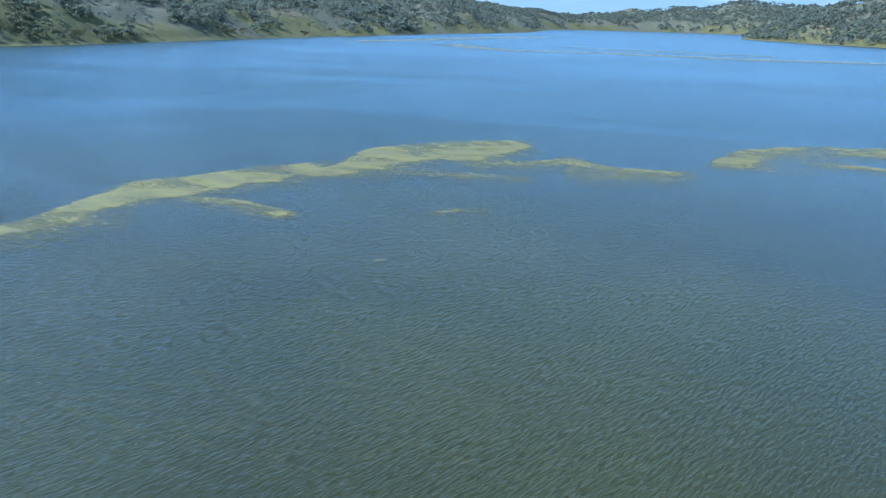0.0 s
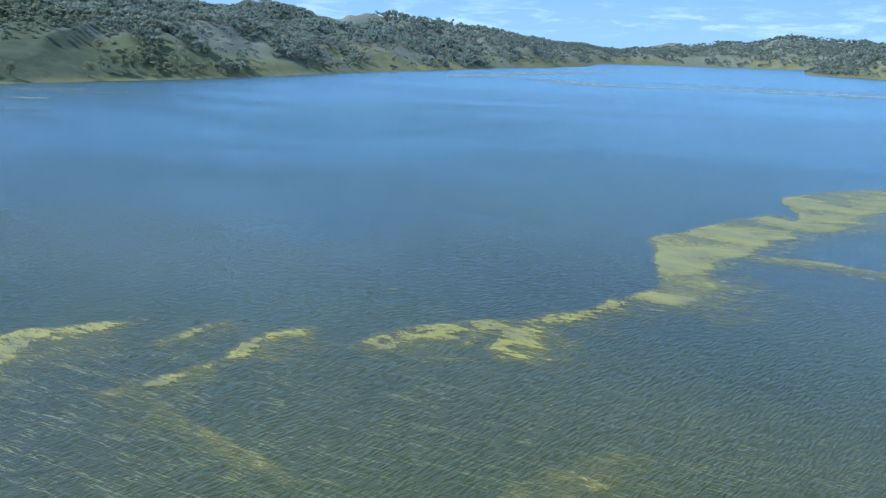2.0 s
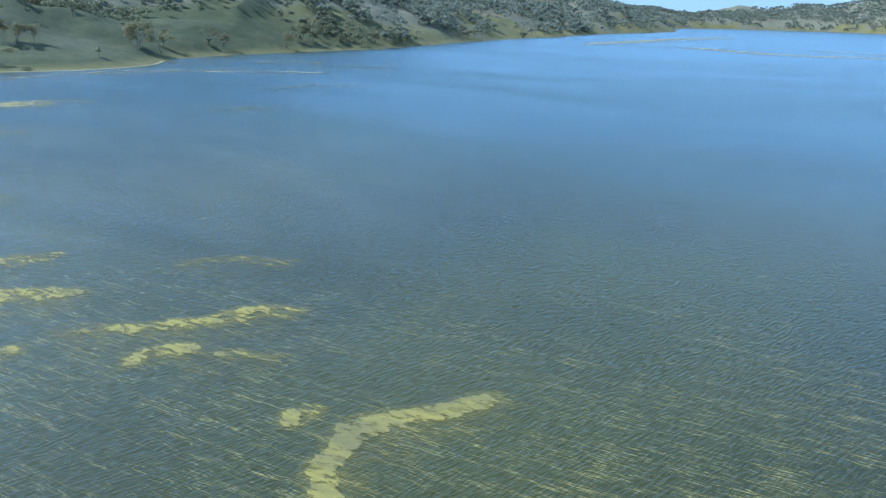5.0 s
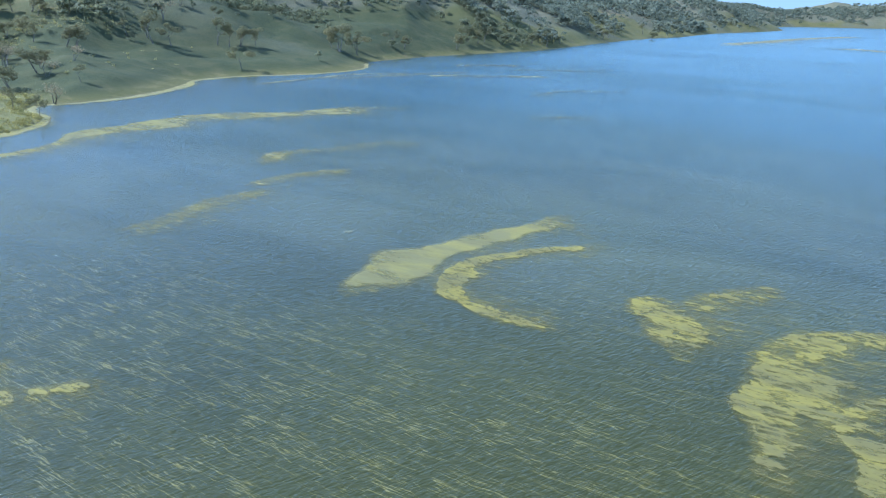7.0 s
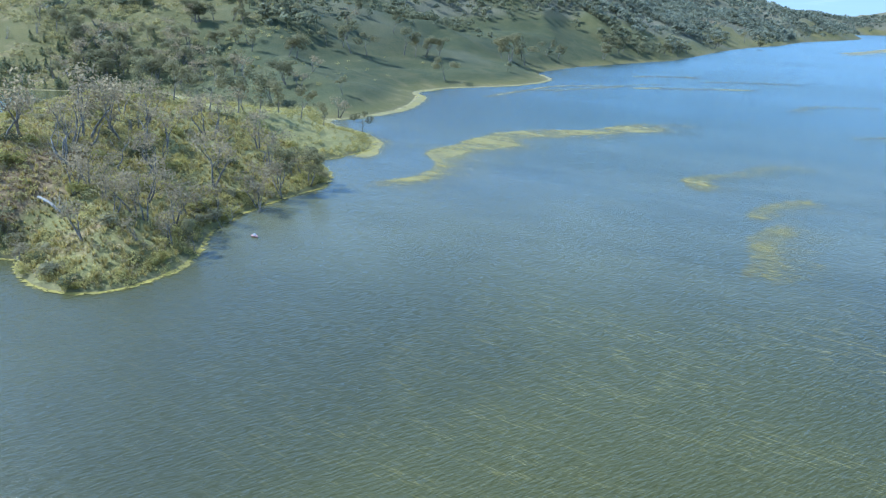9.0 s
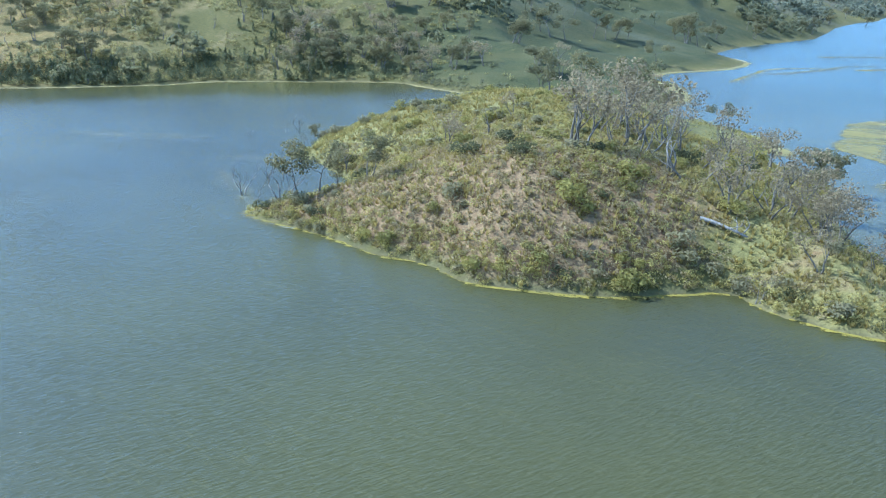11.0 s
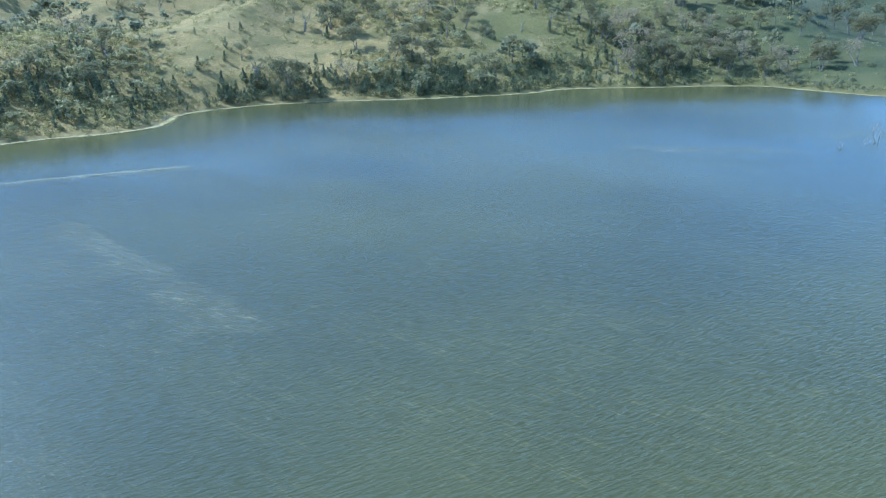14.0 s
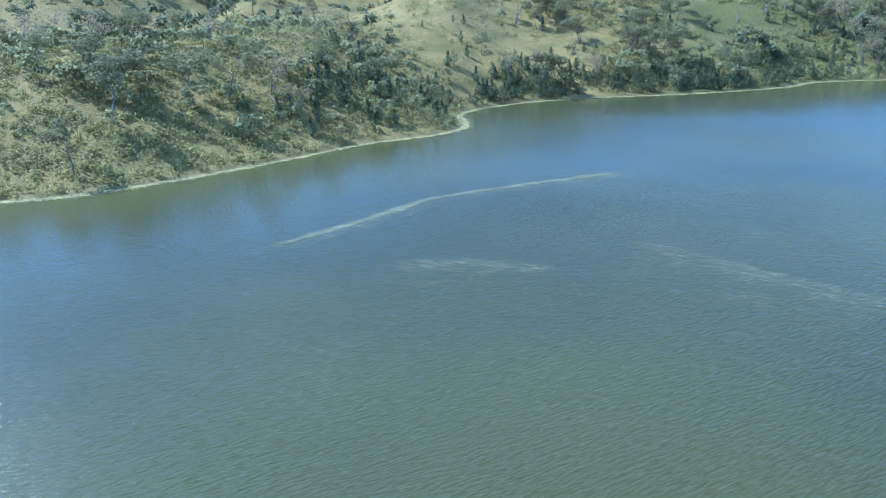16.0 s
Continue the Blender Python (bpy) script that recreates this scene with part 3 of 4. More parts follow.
# the broken drifts farther west
algae_mat([(-183.5, 27, 1.8), (-185, 31, 2.0), (-184.5, 34, 2.0), (-184.5, 37, 1.4)], 2, 3, 0.86)
algae_mat([(-185, 35.5, 1.6), (-180, 39, 2.8), (-177, 40.5, 2.8), (-173, 42.5, 2.2)], 2, 6, 0.78)
algae_mat([(-187.5, 34.5, 1.1), (-188, 37, 1.9), (-185, 38.5, 1.2)], 1.6, 5, 0.70)
algae_mat([(-202, 40, 1.2), (-202.5, 43, 1.9), (-201, 45, 2.1), (-197, 46.5, 1.4)], 1.8, 6, 0.66)
algae_mat([(-197, 45.5), (-194, 45.5), (-190, 45)], 1.5, 6, 0.58)
algae_mat([(-212, 47, 1.6), (-208, 48.5, 1.9), (-204, 49.5, 2.2), (-200, 51.5, 2.9), (-196, 54, 2.0), (-190, 54.5, 1.5)], 2.2, 8, 0.64)
algae_mat([(-240, 22), (-236, 25.5), (-233, 28), (-229.5, 29.5)], 1.6, 5, 0.54)
algae_mat([(-230, 28, 1.2), (-231, 31, 2.2), (-230.5, 34, 3.2), (-230, 37, 5.4), (-230, 40, 7.2), (-229, 43, 7.5), (-228, 47, 6.5), (-226, 50, 5.0)], 5, 12, 0.70)
algae_mat([(-217, 25, 2.0), (-222, 28, 2.6), (-224.5, 30, 4.0), (-225, 32, 4.2), (-224, 34.5, 3.2), (-225, 38, 2.4)], 3, 7, 0.80)
algae_mat([(-234, 45, 3.0), (-235, 48, 5.4), (-236, 52, 5.6), (-237, 57, 5.0), (-234, 60, 2.6)], 5, 12, 0.70)
algae_mat([(-228, 46, 2.8), (-227, 49, 4.2), (-224, 53, 5.2), (-220, 55, 4.4), (-212, 55.5, 2.0)], 4, 9, 0.68)
algae_mat([(-230, 35), (-229, 43), (-227, 51)], 8, 9, 0.50)
algae_mat([(-226, 38, 1.4), (-223, 41, 1.7), (-221, 43, 1.6), (-216, 43.5, 1.0)], 1.6, 5, 0.74)
algae_mat([(-221, 38.5, 0.8), (-218, 41.5, 1.4), (-213, 43, 1.3), (-210, 43.5, 1.0)], 1.3, 6, 0.62)
algae_mat([(-234, 54, 2.0), (-231, 60, 3.2), (-226, 64, 3.4), (-221, 65.5, 2.0)], 3, 8, 0.56)
algae_mat([(-210, 64), (-203, 67), (-195, 67)], 1.6, 6, 0.40)
algae_mat([(-264, 51, 1.6), (-265.5, 55, 6.0), (-265.5, 60, 8.6), (-264.5, 65, 9.4), (-261, 69, 7.8), (-257, 73, 6.0), (-252, 78.5, 5.4), (-244, 88, 3.4)], 5, 6, 0.80)
algae_mat([(-243, 48, 1.4), (-247, 49.5, 1.7), (-251, 51, 1.8), (-255, 54.5, 2.2), (-256.5, 59, 3.4), (-255, 64.5, 3.4), (-252, 68, 2.9), (-247, 71.5, 2.3), (-239, 75, 1.5)], 2.5, 5, 0.86)
algae_mat([(-299, 64, 2.0), (-297, 73, 2.8), (-296, 81, 3.6), (-292, 87, 3.6), (-290, 92, 2.0)], 3, 7, 0.62)
algae_mat([(-295, 90), (-293, 96), (-289, 102), (-282, 108)], 3.0, 7, 0.56)
algae_mat([(-300, 105, 2.2), (-302, 116, 4.4), (-298, 121, 4.0), (-290, 125, 2.6)], 3.5, 7, 0.60)
algae_mat([(-354, 92, 2.0), (-348, 102, 3.6), (-347, 112, 4.5), (-352, 125, 11.0), (-348, 138, 13.0), (-343, 154, 13.0), (-334, 164, 13.0), (-321, 170, 11.0), (-307, 188, 12.0)], 9, 12, 0.68)
algae_mat([(-297, 17, 2.6), (-295, 22, 2.4), (-293, 26, 2.2), (-290, 28, 1.4), (-285, 34, 1.0)], 2, 7, 0.74)
algae_mat([(-284.5, 25, 1.8), (-284, 28, 2.1), (-282, 30, 1.8), (-276, 32.5, 1.4)], 2, 7, 0.62)
# drifts out on the far water
algae_mat([(-347, 266), (-325, 290), (-309, 313), (-294, 321)], 4, 8, 0.55)
algae_mat([(-312, 293), (-301, 303), (-285, 307), (-258, 313)], 6, 12, 0.58)
algae_mat([(-314, 360), (-300, 370), (-276, 375)], 8, 14, 0.55)
algae_mat([(-280, 344), (-258, 352), (-230, 352)], 6, 10, 0.5)
# faint drifts in the western arm
def scum_streak(points, width, soft, strength):
    algae_mat(points, width, soft, strength * 1.2, "scum_streak", "pale thin streaks of scum on the water")


scum_streak([(-604, 20), (-598, 31), (-592, 43), (-581, 53), (-567, 64)], 0.9, 4, 0.75)
scum_streak([(-566, 32), (-559, 30), (-548, 24), (-536, 18), (-522, 11)], 2, 18, 0.34)
scum_streak([(-590, 19), (-580, 22), (-571, 22)], 2, 8, 0.34)
algae_mat([(-477, 5, 2.6), (-474, 10, 2.8), (-471, 13, 2.0), (-464, 15, 1.2)], 3, 9, 0.46)
scum_streak([(-462, 14), (-457, 23), (-454, 28), (-444, 27)], 3, 9, 0.32)
scum_streak([(-502, 94), (-488, 97), (-474, 99)], 1, 3, 0.42)
scum_streak([(-464, 111), (-455, 117), (-446, 113)], 1, 3, 0.42)
scum_streak([(-452, 76), (-441, 66), (-434, 57), (-426, 52)], 1.4, 4, 0.48)
# mats caught in the cove behind the headland
algae_mat([(-391, 236), (-385, 222), (-381, 203), (-383, 182), (-389, 164)], 8, 5, 0.95)
algae_mat([(-364, 112), (-364.5, 122), (-371, 138), (-384, 147), (-389, 156), (-388, 163)], 3.5, 3, 0.95)


# small loose rafts, and long thin drifts far up the lake
for _x, _y in ((-146, 70), (-77, 70), (-3, 64), (-5, 81), (-213, 80), (-271, 72), (-302, 215)):
    scum_streak([(_x - 0.6, _y), (_x + 0.6, _y + 0.2)], 0.3, 0.5, 1.5)
algae_mat([(-322, 152), (-315, 172), (-306, 186), (-290, 190)], 4, 12, 0.40)
algae_mat([(-294, 120), (-287, 133), (-275, 137)], 4, 12, 0.36)
algae_mat([(-262, 232), (-250, 256), (-225, 262)], 6, 14, 0.34)
algae_mat([(-258, 180), (-248, 186), (-238, 186)], 2, 6, 0.5)
algae_mat([(-362, 232), (-350, 268), (-340, 290), (-318, 302)], 2, 6, 0.75)
scum_streak([(-496, 93), (-480, 96), (-466, 98)], 0.8, 3, 0.5)
scum_streak([(-458, 83), (-452, 85), (-446, 83)], 0.9, 3, 0.5)
algae_mat([(10, 760), (56, 652), (110, 640), (153, 625), (233, 579), (290, 570), (370, 562)], 20, 46, 0.66)
algae_mat([(-109, 801), (-60, 880), (4, 1014), (60, 1120), (172, 1290)], 24, 60, 0.66)
algae_mat([(-119, 748), (-90, 800), (-40, 900)], 12, 30, 0.60)
algae_mat([(120, 770), (200, 700), (300, 640)], 14, 50, 0.56)


algae_mat([(-388, 160), (-380, 179), (-379, 200), (-383, 222), (-388, 240), (-379, 262), (-358, 284), (-347, 317)], 3.5, 3, 1.25)


def shore_scum(line, width, strength, name="algae_fringe", label="pale yellow-green algae fringe along the waterline"):
    for lo in range(0, len(line) - 6, 20):
        algae_mat(line[lo:lo + 24], width, width * 1.5, strength, name, label, both=0.45)


shore_scum(np.vstack([island_line, island_line[:4]]), 0.40, 1.8)
shore_scum(curve(SHORE, 4)[8:-3], 1.2, 1.2, "scum_fringe", "pale cream scum fringe along the bank")
raft.build(0.05)
near_raft.build(0.06)
far_raft.build(0.03)

# ---------------------------------------------------------------- plants: building blocks
def tube(verts, faces, path, radii, sides=5):
    """Adds a tapered tube along a path."""
    start = len(verts)
    path = [Vector(p) for p in path]
    for i, p in enumerate(path):
        d = (path[min(i + 1, len(path) - 1)] - path[max(i - 1, 0)]).normalized()
        u = d.orthogonal().normalized()
        w = d.cross(u)
        for k in range(sides):
            a = 2 * math.pi * k / sides
            verts.append(p + (u * math.cos(a) + w * math.sin(a)) * radii[i])
    for i in range(len(path) - 1):
        for k in range(sides):
            a, b = start + i * sides + k, start + i * sides + (k + 1) % sides
            faces.append((a, b, b + sides, a + sides))
    faces.append(tuple(start + (len(path) - 1) * sides + k for k in range(sides)))


def bough(verts, faces, tips, rng, base, way, length, radius, depth, sides=5, bend=0.25, lift=0.12):
    """A limb that wanders, tapers and forks; its ends go into tips."""
    p, d, path, radii = Vector(base), Vector(way).normalized(), [Vector(base)], [radius]
    n = 4 if depth else 3
    for i in range(n):
        d = (d + Vector((rng.gauss(0, bend), rng.gauss(0, bend), rng.gauss(lift, bend * 0.6)))).normalized()
        p = p + d * (length / n)
        path.append(p.copy())
        radii.append(radius * (1 - 0.62 * (i + 1) / n))
    tube(verts, faces, path, radii, sides)
    if depth == 0:
        tips.append(p.copy())
        return
    for k in range(rng.choice((2, 3, 3))):
        at = path[rng.choice((2, 3, 4))] if k else path[-1]
        side = Vector((rng.gauss(0, 1), rng.gauss(0, 1), rng.gauss(0.35, 0.35))).normalized()
        bough(verts, faces, tips, rng, at, d * 0.75 + side * 0.75, length * rng.uniform(0.5, 0.75), radii[-1] * 0.95, depth - 1, max(3, sides - 1), bend, lift)


def leaves(spots, size, rng):
    """Small folded sprays of leaf at the given spots, as verts and faces."""
    verts, faces = [], []
    heart = sum(spots, Vector()) / max(1, len(spots))
    for p in spots:
        n = (Vector((rng.gauss(0, 0.7), rng.gauss(0, 0.7), rng.gauss(0.55, 0.5))) + (p - heart).normalized() * 0.8).normalized()
        u = n.orthogonal().normalized()
        a = rng.uniform(0, 6.28)
        u = u * math.cos(a) + n.cross(u) * math.sin(a)
        w = n.cross(u)
        s = size * rng.uniform(0.6, 1.35)
        k = len(verts)
        verts += [p - u * s, p - w * s * 0.55 + n * s * 0.2, p + u * s, p + w * s * 0.55 + n * s * 0.2]
        faces += [(k, k + 1, k + 2), (k, k + 2, k + 3)]
    return verts, faces


def ball_spots(centre, rx, rz, count, rng):
    out = []
    for _ in range(count):
        v = Vector((rng.gauss(0, 1), rng.gauss(0, 1), rng.gauss(0, 1))).normalized() * rng.uniform(0.35, 1) ** 0.5
        out.append(Vector(centre) + Vector((v.x * rx, v.y * rx, v.z * rz)))
    return out


def mesh_of(name, verts, faces, material, smooth=False):
    me = bpy.data.meshes.new(name)
    me.from_pydata([tuple(v) for v in verts], [], faces)
    me.materials.append(material)
    if smooth:
        me.polygons.foreach_set("use_smooth", np.ones(len(me.polygons), bool))
    me.update()
    return me


def thing(name, parts, label, category, group):
    """An Empty with its parts: (name, mesh) pairs."""
    root = new(name)
    root.empty_display_size = 0.3
    for part_name, me in parts:
        new(part_name, me).parent = root
    return tagged(root, label, category, group)


def gum_parts(seed, sparse=1.0, lean=0.0, leaf=GUM):
    """A gum tree 1 m high, to be scaled: forked pale trunk and open clumps of leaf."""
    rng = random.Random(seed)
    v, f, tips = [], [], []
    for k in range(rng.choice((1, 2, 2))):
        a = rng.uniform(0, 6.28)
        bough(v, f, tips, rng, (0.02 * math.cos(a), 0.02 * math.sin(a), -0.04), (0.35 * math.cos(a) + lean, 0.35 * math.sin(a), 1), 0.40, 0.018, 2, 6, 0.15, 0.10)
    lv, lf = [], []
    for t in tips:
        if rng.random() > 0.94:
            continue
        r = rng.uniform(0.085, 0.15)
        sv, sf = leaves(ball_spots(t - Vector((0, 0, 0.01)), r, r * 0.75, int(66 * sparse * (r / 0.1) ** 2), rng), 0.021, rng)
        k = len(lv)
        lv += sv
        lf += [tuple(i + k for i in q) for q in sf]
    top = max(p.z for p in lv)
    lv = [p / top for p in lv]
    v = [p / top for p in v]
    return ("trunk", mesh_of("trunk", v, f, BARK, True)), ("crown", mesh_of("crown", lv, lf, leaf))


def dead_parts(seed, material):
    """A bare dead tree 1 m high."""
    rng = random.Random(seed)
    v, f, tips = [], [], []
    for k in range(rng.choice((1, 2, 3))):
        a = rng.uniform(0, 6.28)
        bough(v, f, tips, rng, (0, 0, -0.08), (0.3 * math.cos(a), 0.3 * math.sin(a), 1), 0.52, 0.019, 2, 6, 0.26, 0.08)
    top = max(p.z for p in v)
    split = [q for q in f]
    return (("trunk", mesh_of("trunk", [p / top for p in v], split, material, True)),)


def cypress_parts(seed):
    """A small dark cypress pine 1 m high: a narrow, uneven cone."""
    rng = random.Random(seed)
    v, f = [], []
    tube(v, f, [(0, 0, -0.05), (0.01, 0, 0.4), (0, 0.01, 0.92)], [0.03, 0.02, 0.006], 5)
    fat, spots = rng.uniform(0.22, 0.32), []
    for _ in range(240):
        z = rng.uniform(0.06, 1.0)
        r = fat * (1 - (abs(z - 0.32) / 0.70) ** 1.6) * (0.75 + 0.25 * math.sin(9 * z + seed)) * rng.uniform(0.55, 1.08)
        a = rng.uniform(0, 6.28)
        spots.append(Vector((r * math.cos(a), r * math.sin(a), z)))
    lv, lf = leaves(spots, 0.055, rng)
    return ("trunk", mesh_of("trunk", v, f, DARK_WOOD, True)), ("crown", mesh_of("crown", lv, lf, PINE))


def shrub_mesh(seed, count=120, leaf=0.085):
    """A low rounded shrub about 1 m high, uneven, with stems."""
    rng = random.Random(seed)
    v, f = [], []
    spots = []
    for _ in range(rng.choice((3, 4, 5))):
        c = Vector((rng.uniform(-0.42, 0.42), rng.uniform(-0.42, 0.42), rng.uniform(0.3, 0.55)))
        spots += ball_spots(c, rng.uniform(0.3, 0.48), rng.uniform(0.28, 0.44), count // 4, rng)
    spots = [s for s in spots if s.z > 0.02]
    return leaves(spots, leaf, rng)


def seat(x, y, sink=0.05):
    return float(height(np.array([x]), np.array([y]))[0]) - sink


def stand(protos, x, y, size, rng, water_level=False, wide=1.0):
    """A copy of one of the prototypes on the ground at x, y."""
    proto = rng.choice(protos)
    z = max(seat(x, y), -0.6) if not water_level else -0.3
    ob = copy_thing(proto, pose(x, y, z, rng.uniform(-4, 4), rng.uniform(-4, 4), rng.uniform(0, 360)))
    s = size * rng.uniform(0.94, 1.06)
    ob.scale = (s * wide, s * wide, s)
    return ob


def many(name, protos, xs, ys, sizes, material, label, category, rng, tints=None, widths=None):
    """All of a kind that nobody could count, joined into one mesh of kind stuff."""
    zs = height(np.array(xs, float), np.array(ys, float))
    arrays = [(np.array([tuple(p) for p in v], np.float32), np.array(f, np.int32)) for v, f in protos]
    V, F, T, base = [], [], [], 0
    for i, (x, y, z, s) in enumerate(zip(xs, ys, zs, sizes)):
        v, f = arrays[rng.randrange(len(arrays))]
        a = rng.uniform(0, 6.28)
        c, d = math.cos(a) * s, math.sin(a) * s
        w = widths[i] if widths is not None else 1.0
        o = np.empty_like(v)
        o[:, 0] = (v[:, 0] * c - v[:, 1] * d) * w + x
        o[:, 1] = (v[:, 0] * d + v[:, 1] * c) * w + y
        o[:, 2] = v[:, 2] * s + z - 0.04 * s
        V.append(o)
        F.append(f + base)
        T.append(np.full(len(v), tints[i] if tints is not None else rng.random(), np.float32))
        base += len(v)
    V, F, T = np.concatenate(V), np.concatenate(F), np.concatenate(T)
    me = bpy.data.meshes.new(name)
    me.vertices.add(len(V))
    me.vertices.foreach_set("co", V.ravel())
    me.loops.add(F.size)
    me.loops.foreach_set("vertex_index", F.ravel())
    me.polygons.add(len(F))
    me.polygons.foreach_set("loop_start", np.arange(0, F.size, 3, dtype=np.int32))
    me.materials.append(material)
    me.attributes.new("tint", "FLOAT", "POINT").data.foreach_set("value", T)
    me.update(calc_edges=True)
    return tagged(new(name, me), label, category, kind="stuff")


def far_tree(seed, count):
    """A whole small tree of leaf sprays, 1 m high, with its stem, as one triangle list."""
    rng = random.Random(seed)
    v, f = [], []
    spots = []
    for _ in range(5):
        c = Vector((rng.uniform(-0.24, 0.24), rng.uniform(-0.24, 0.24), rng.uniform(0.5, 0.82)))
        spots += ball_spots(c, rng.uniform(0.15, 0.24), rng.uniform(0.1, 0.17), count // 5, rng)
    v, f = leaves(spots, 0.085 if count > 50 else (0.105 if count > 36 else (0.15 if count > 18 else 0.19)), rng)
    k = len(v)
    v += [Vector((-0.025, 0, 0)), Vector((0.025, 0, 0)), Vector((0, 0.02, 0.6)), Vector((0, -0.03, 0))]
    f += [(k, k + 1, k + 2), (k, k + 3, k + 2)]
    return v, f


def tussock(seed):
    rng = random.Random(seed)
    v, f = [], []
    for _ in range(9):
        a, t = rng.uniform(0, 6.28), rng.uniform(0.2, 0.75)
        b = a + 1.57
        k = len(v)
        w, h = 0.10, rng.uniform(0.6, 1.0)
        v += [Vector((math.cos(b) * w, math.sin(b) * w, 0)), Vector((-math.cos(b) * w, -math.sin(b) * w, 0)),
              Vector((math.cos(a) * t, math.sin(a) * t, h))]
        f.append((k, k + 1, k + 2))
    return v, f

# ---------------------------------------------------------------- planting
rng = random.Random(7)


def prototypes(name, builds, label, category, group):
    out = []
    for parts in builds:
        out.append(thing(name, parts, label, category, group))
    return out


gums = prototypes("gum_tree", [gum_parts(s) for s in (1, 2, 3, 4, 5, 6)], "olive-brown gum tree with a pale forked trunk", "tree", "gum trees")
thin_gums = prototypes("gum_tree", [gum_parts(s, 0.26, 0.0, GUM_PALE) for s in (11, 12, 13)], "thin grey gum tree with sparse brownish leaves", "tree", "gum trees")
deads = prototypes("dead_tree", [dead_parts(s, DEAD) for s in (21, 22, 23, 24)], "bare grey dead tree on the slope", "tree", "dead trees")
drowned = prototypes("dead_tree", [dead_parts(s, BLEACHED) for s in (31, 32, 33)], "bare weathered dead tree standing in the shallows", "tree", "drowned trees")
pines = prototypes("cypress_pine", [cypress_parts(s) for s in (41, 42, 43, 44)], "small dark green cypress pine on the grass slope", "tree", "cypress pines")
shrubs = []
for s, leaf, label in ((51, SHRUB, "olive-green rounded shrub on the dry slope"), (52, SHRUB, "yellow-green spreading shrub on the dry slope"), (53, SHRUB_GREY, "grey-green rounded shrub on the dry slope"),
                       (54, SHRUB_GREY, "dull grey-green low shrub on bare earth"), (55, SHRUB_DARK, "dark green dense shrub on the slope"), (56, SHRUB, "olive-green rounded shrub on the dry slope")):
    shrubs.append(tagged(new("shrub", mesh_of("shrub", *shrub_mesh(s, 320), leaf)), label, "shrub", "shrubs"))

# gum trees on the headland, by place and height
for x, y, h in ((-429.5, 60.0, 8.6), (-427.3, 60.0, 8.2), (-425.0, 61.5, 6.4), (-419.7, 60.4, 6.2), (-448.0, 103.0, 3.7), (-381.5, 93.5, 6.6), (-369.6, 73.6, 7.2), (-363.8, 83.0, 6.2),
                (-360.8, 87.5, 5.6), (-361.6, 91.0, 5.2), (-359.8, 53.6, 4.0), (-366.4, 62.1, 5.2), (-403.0, 104.0, 8.0), (-399.0, 108.0, 7.2), (-394.0, 112.0, 7.6),
                (-390.0, 116.0, 8.0), (-388.7, 122.8, 9.0), (-389.3, 133.0, 8.0), (-386.0, 137.5, 7.0), (-371.5, 139.0, 5.6), (-383.0, 144.0, 5.5)):
    stand(gums if x < -400 or x > -364 or y > 100 else thin_gums, x, y, h * (1.12 if x > -400 else 1.0), rng, wide=1.0)
for x, y, h in ((-393.3, 61.6, 8.2), (-386.7, 66.7, 6.6), (-390.1, 70.2, 5.6), (-377.5, 55.7, 5.4), (-373.3, 55.8, 5.6), (-369.5, 47.6, 4.9), (-375.2, 43.8, 3.2),
                (-364.3, 49.8, 3.0), (-413.0, 72.0, 4.6), (-405.0, 80.0, 4.0)):
    stand(thin_gums, x, y, h, rng)
for x, y, h in ((-383.4, 61.6, 7.6), (-385.5, 69.0, 7.0), (-379.0, 72.0, 6.5), (-375.0, 66.0, 6.0), (-372.0, 60.5, 5.2), (-395.5, 75.0, 6.0)):
    stand(deads, x, y, h, rng)
# the grove along the headland's east slope
k = 0
while k < 12:
    x, y = rng.uniform(-394, -362), rng.uniform(62, 140)
    if float(height(np.array([x]), np.array([y]))[0]) > 0.5 and fbm(np.array([x / 14]), np.array([y / 14]), 3)[0] > 0.36 and not (y > 103 and x > -387):
        stand(gums if rng.random() < 0.15 else (thin_gums if rng.random() < 0.62 else deads), x, y, rng.uniform(3.8, 6.4), rng)
        k += 1
for x, y, h in ((-395, 67, 9.4), (-388, 71, 11.0), (-393, 75, 7.4), (-377, 58, 5.6), (-369, 52, 5.0), (-367, 55, 5.4), (-382, 92, 7.0), (-373, 80, 6.6), (-362, 72, 5.4), (-431, 78, 5.0), (-412, 70, 4.8), (-391, 79, 8.0), (-386, 76, 8.4)):
    stand(thin_gums, x, y, h, rng)
for x, y, h in ((-382, 61, 8.6), (-373, 58, 5.8), (-389, 69, 6.0), (-407, 73, 3.8), (-384, 79, 7.6), (-376, 73, 6.6), (-379, 66, 7.0)):
    stand(deads, x, y, h, rng)
# crowns crowded along the headland's eastern shore
for x, y, h in ((-395.1, 88.3, 6.2), (-389.9, 87.2, 7.0), (-381.8, 80.5, 6.0), (-375.3, 69.4, 6.4), (-370.7, 60.3, 5.6),
                (-368.6, 55.3, 5.4), (-365.7, 58.6, 5.0), (-364.7, 66.3, 5.0), (-368.7, 88.5, 6.2), (-373.6, 94.5, 6.6), (-362.5, 74.0, 5.8), (-362.0, 80.0, 6.0), (-361.8, 52.0, 4.2)):
    stand(thin_gums if rng.random() < 0.85 else gums, x, y, h * 1.1, rng)
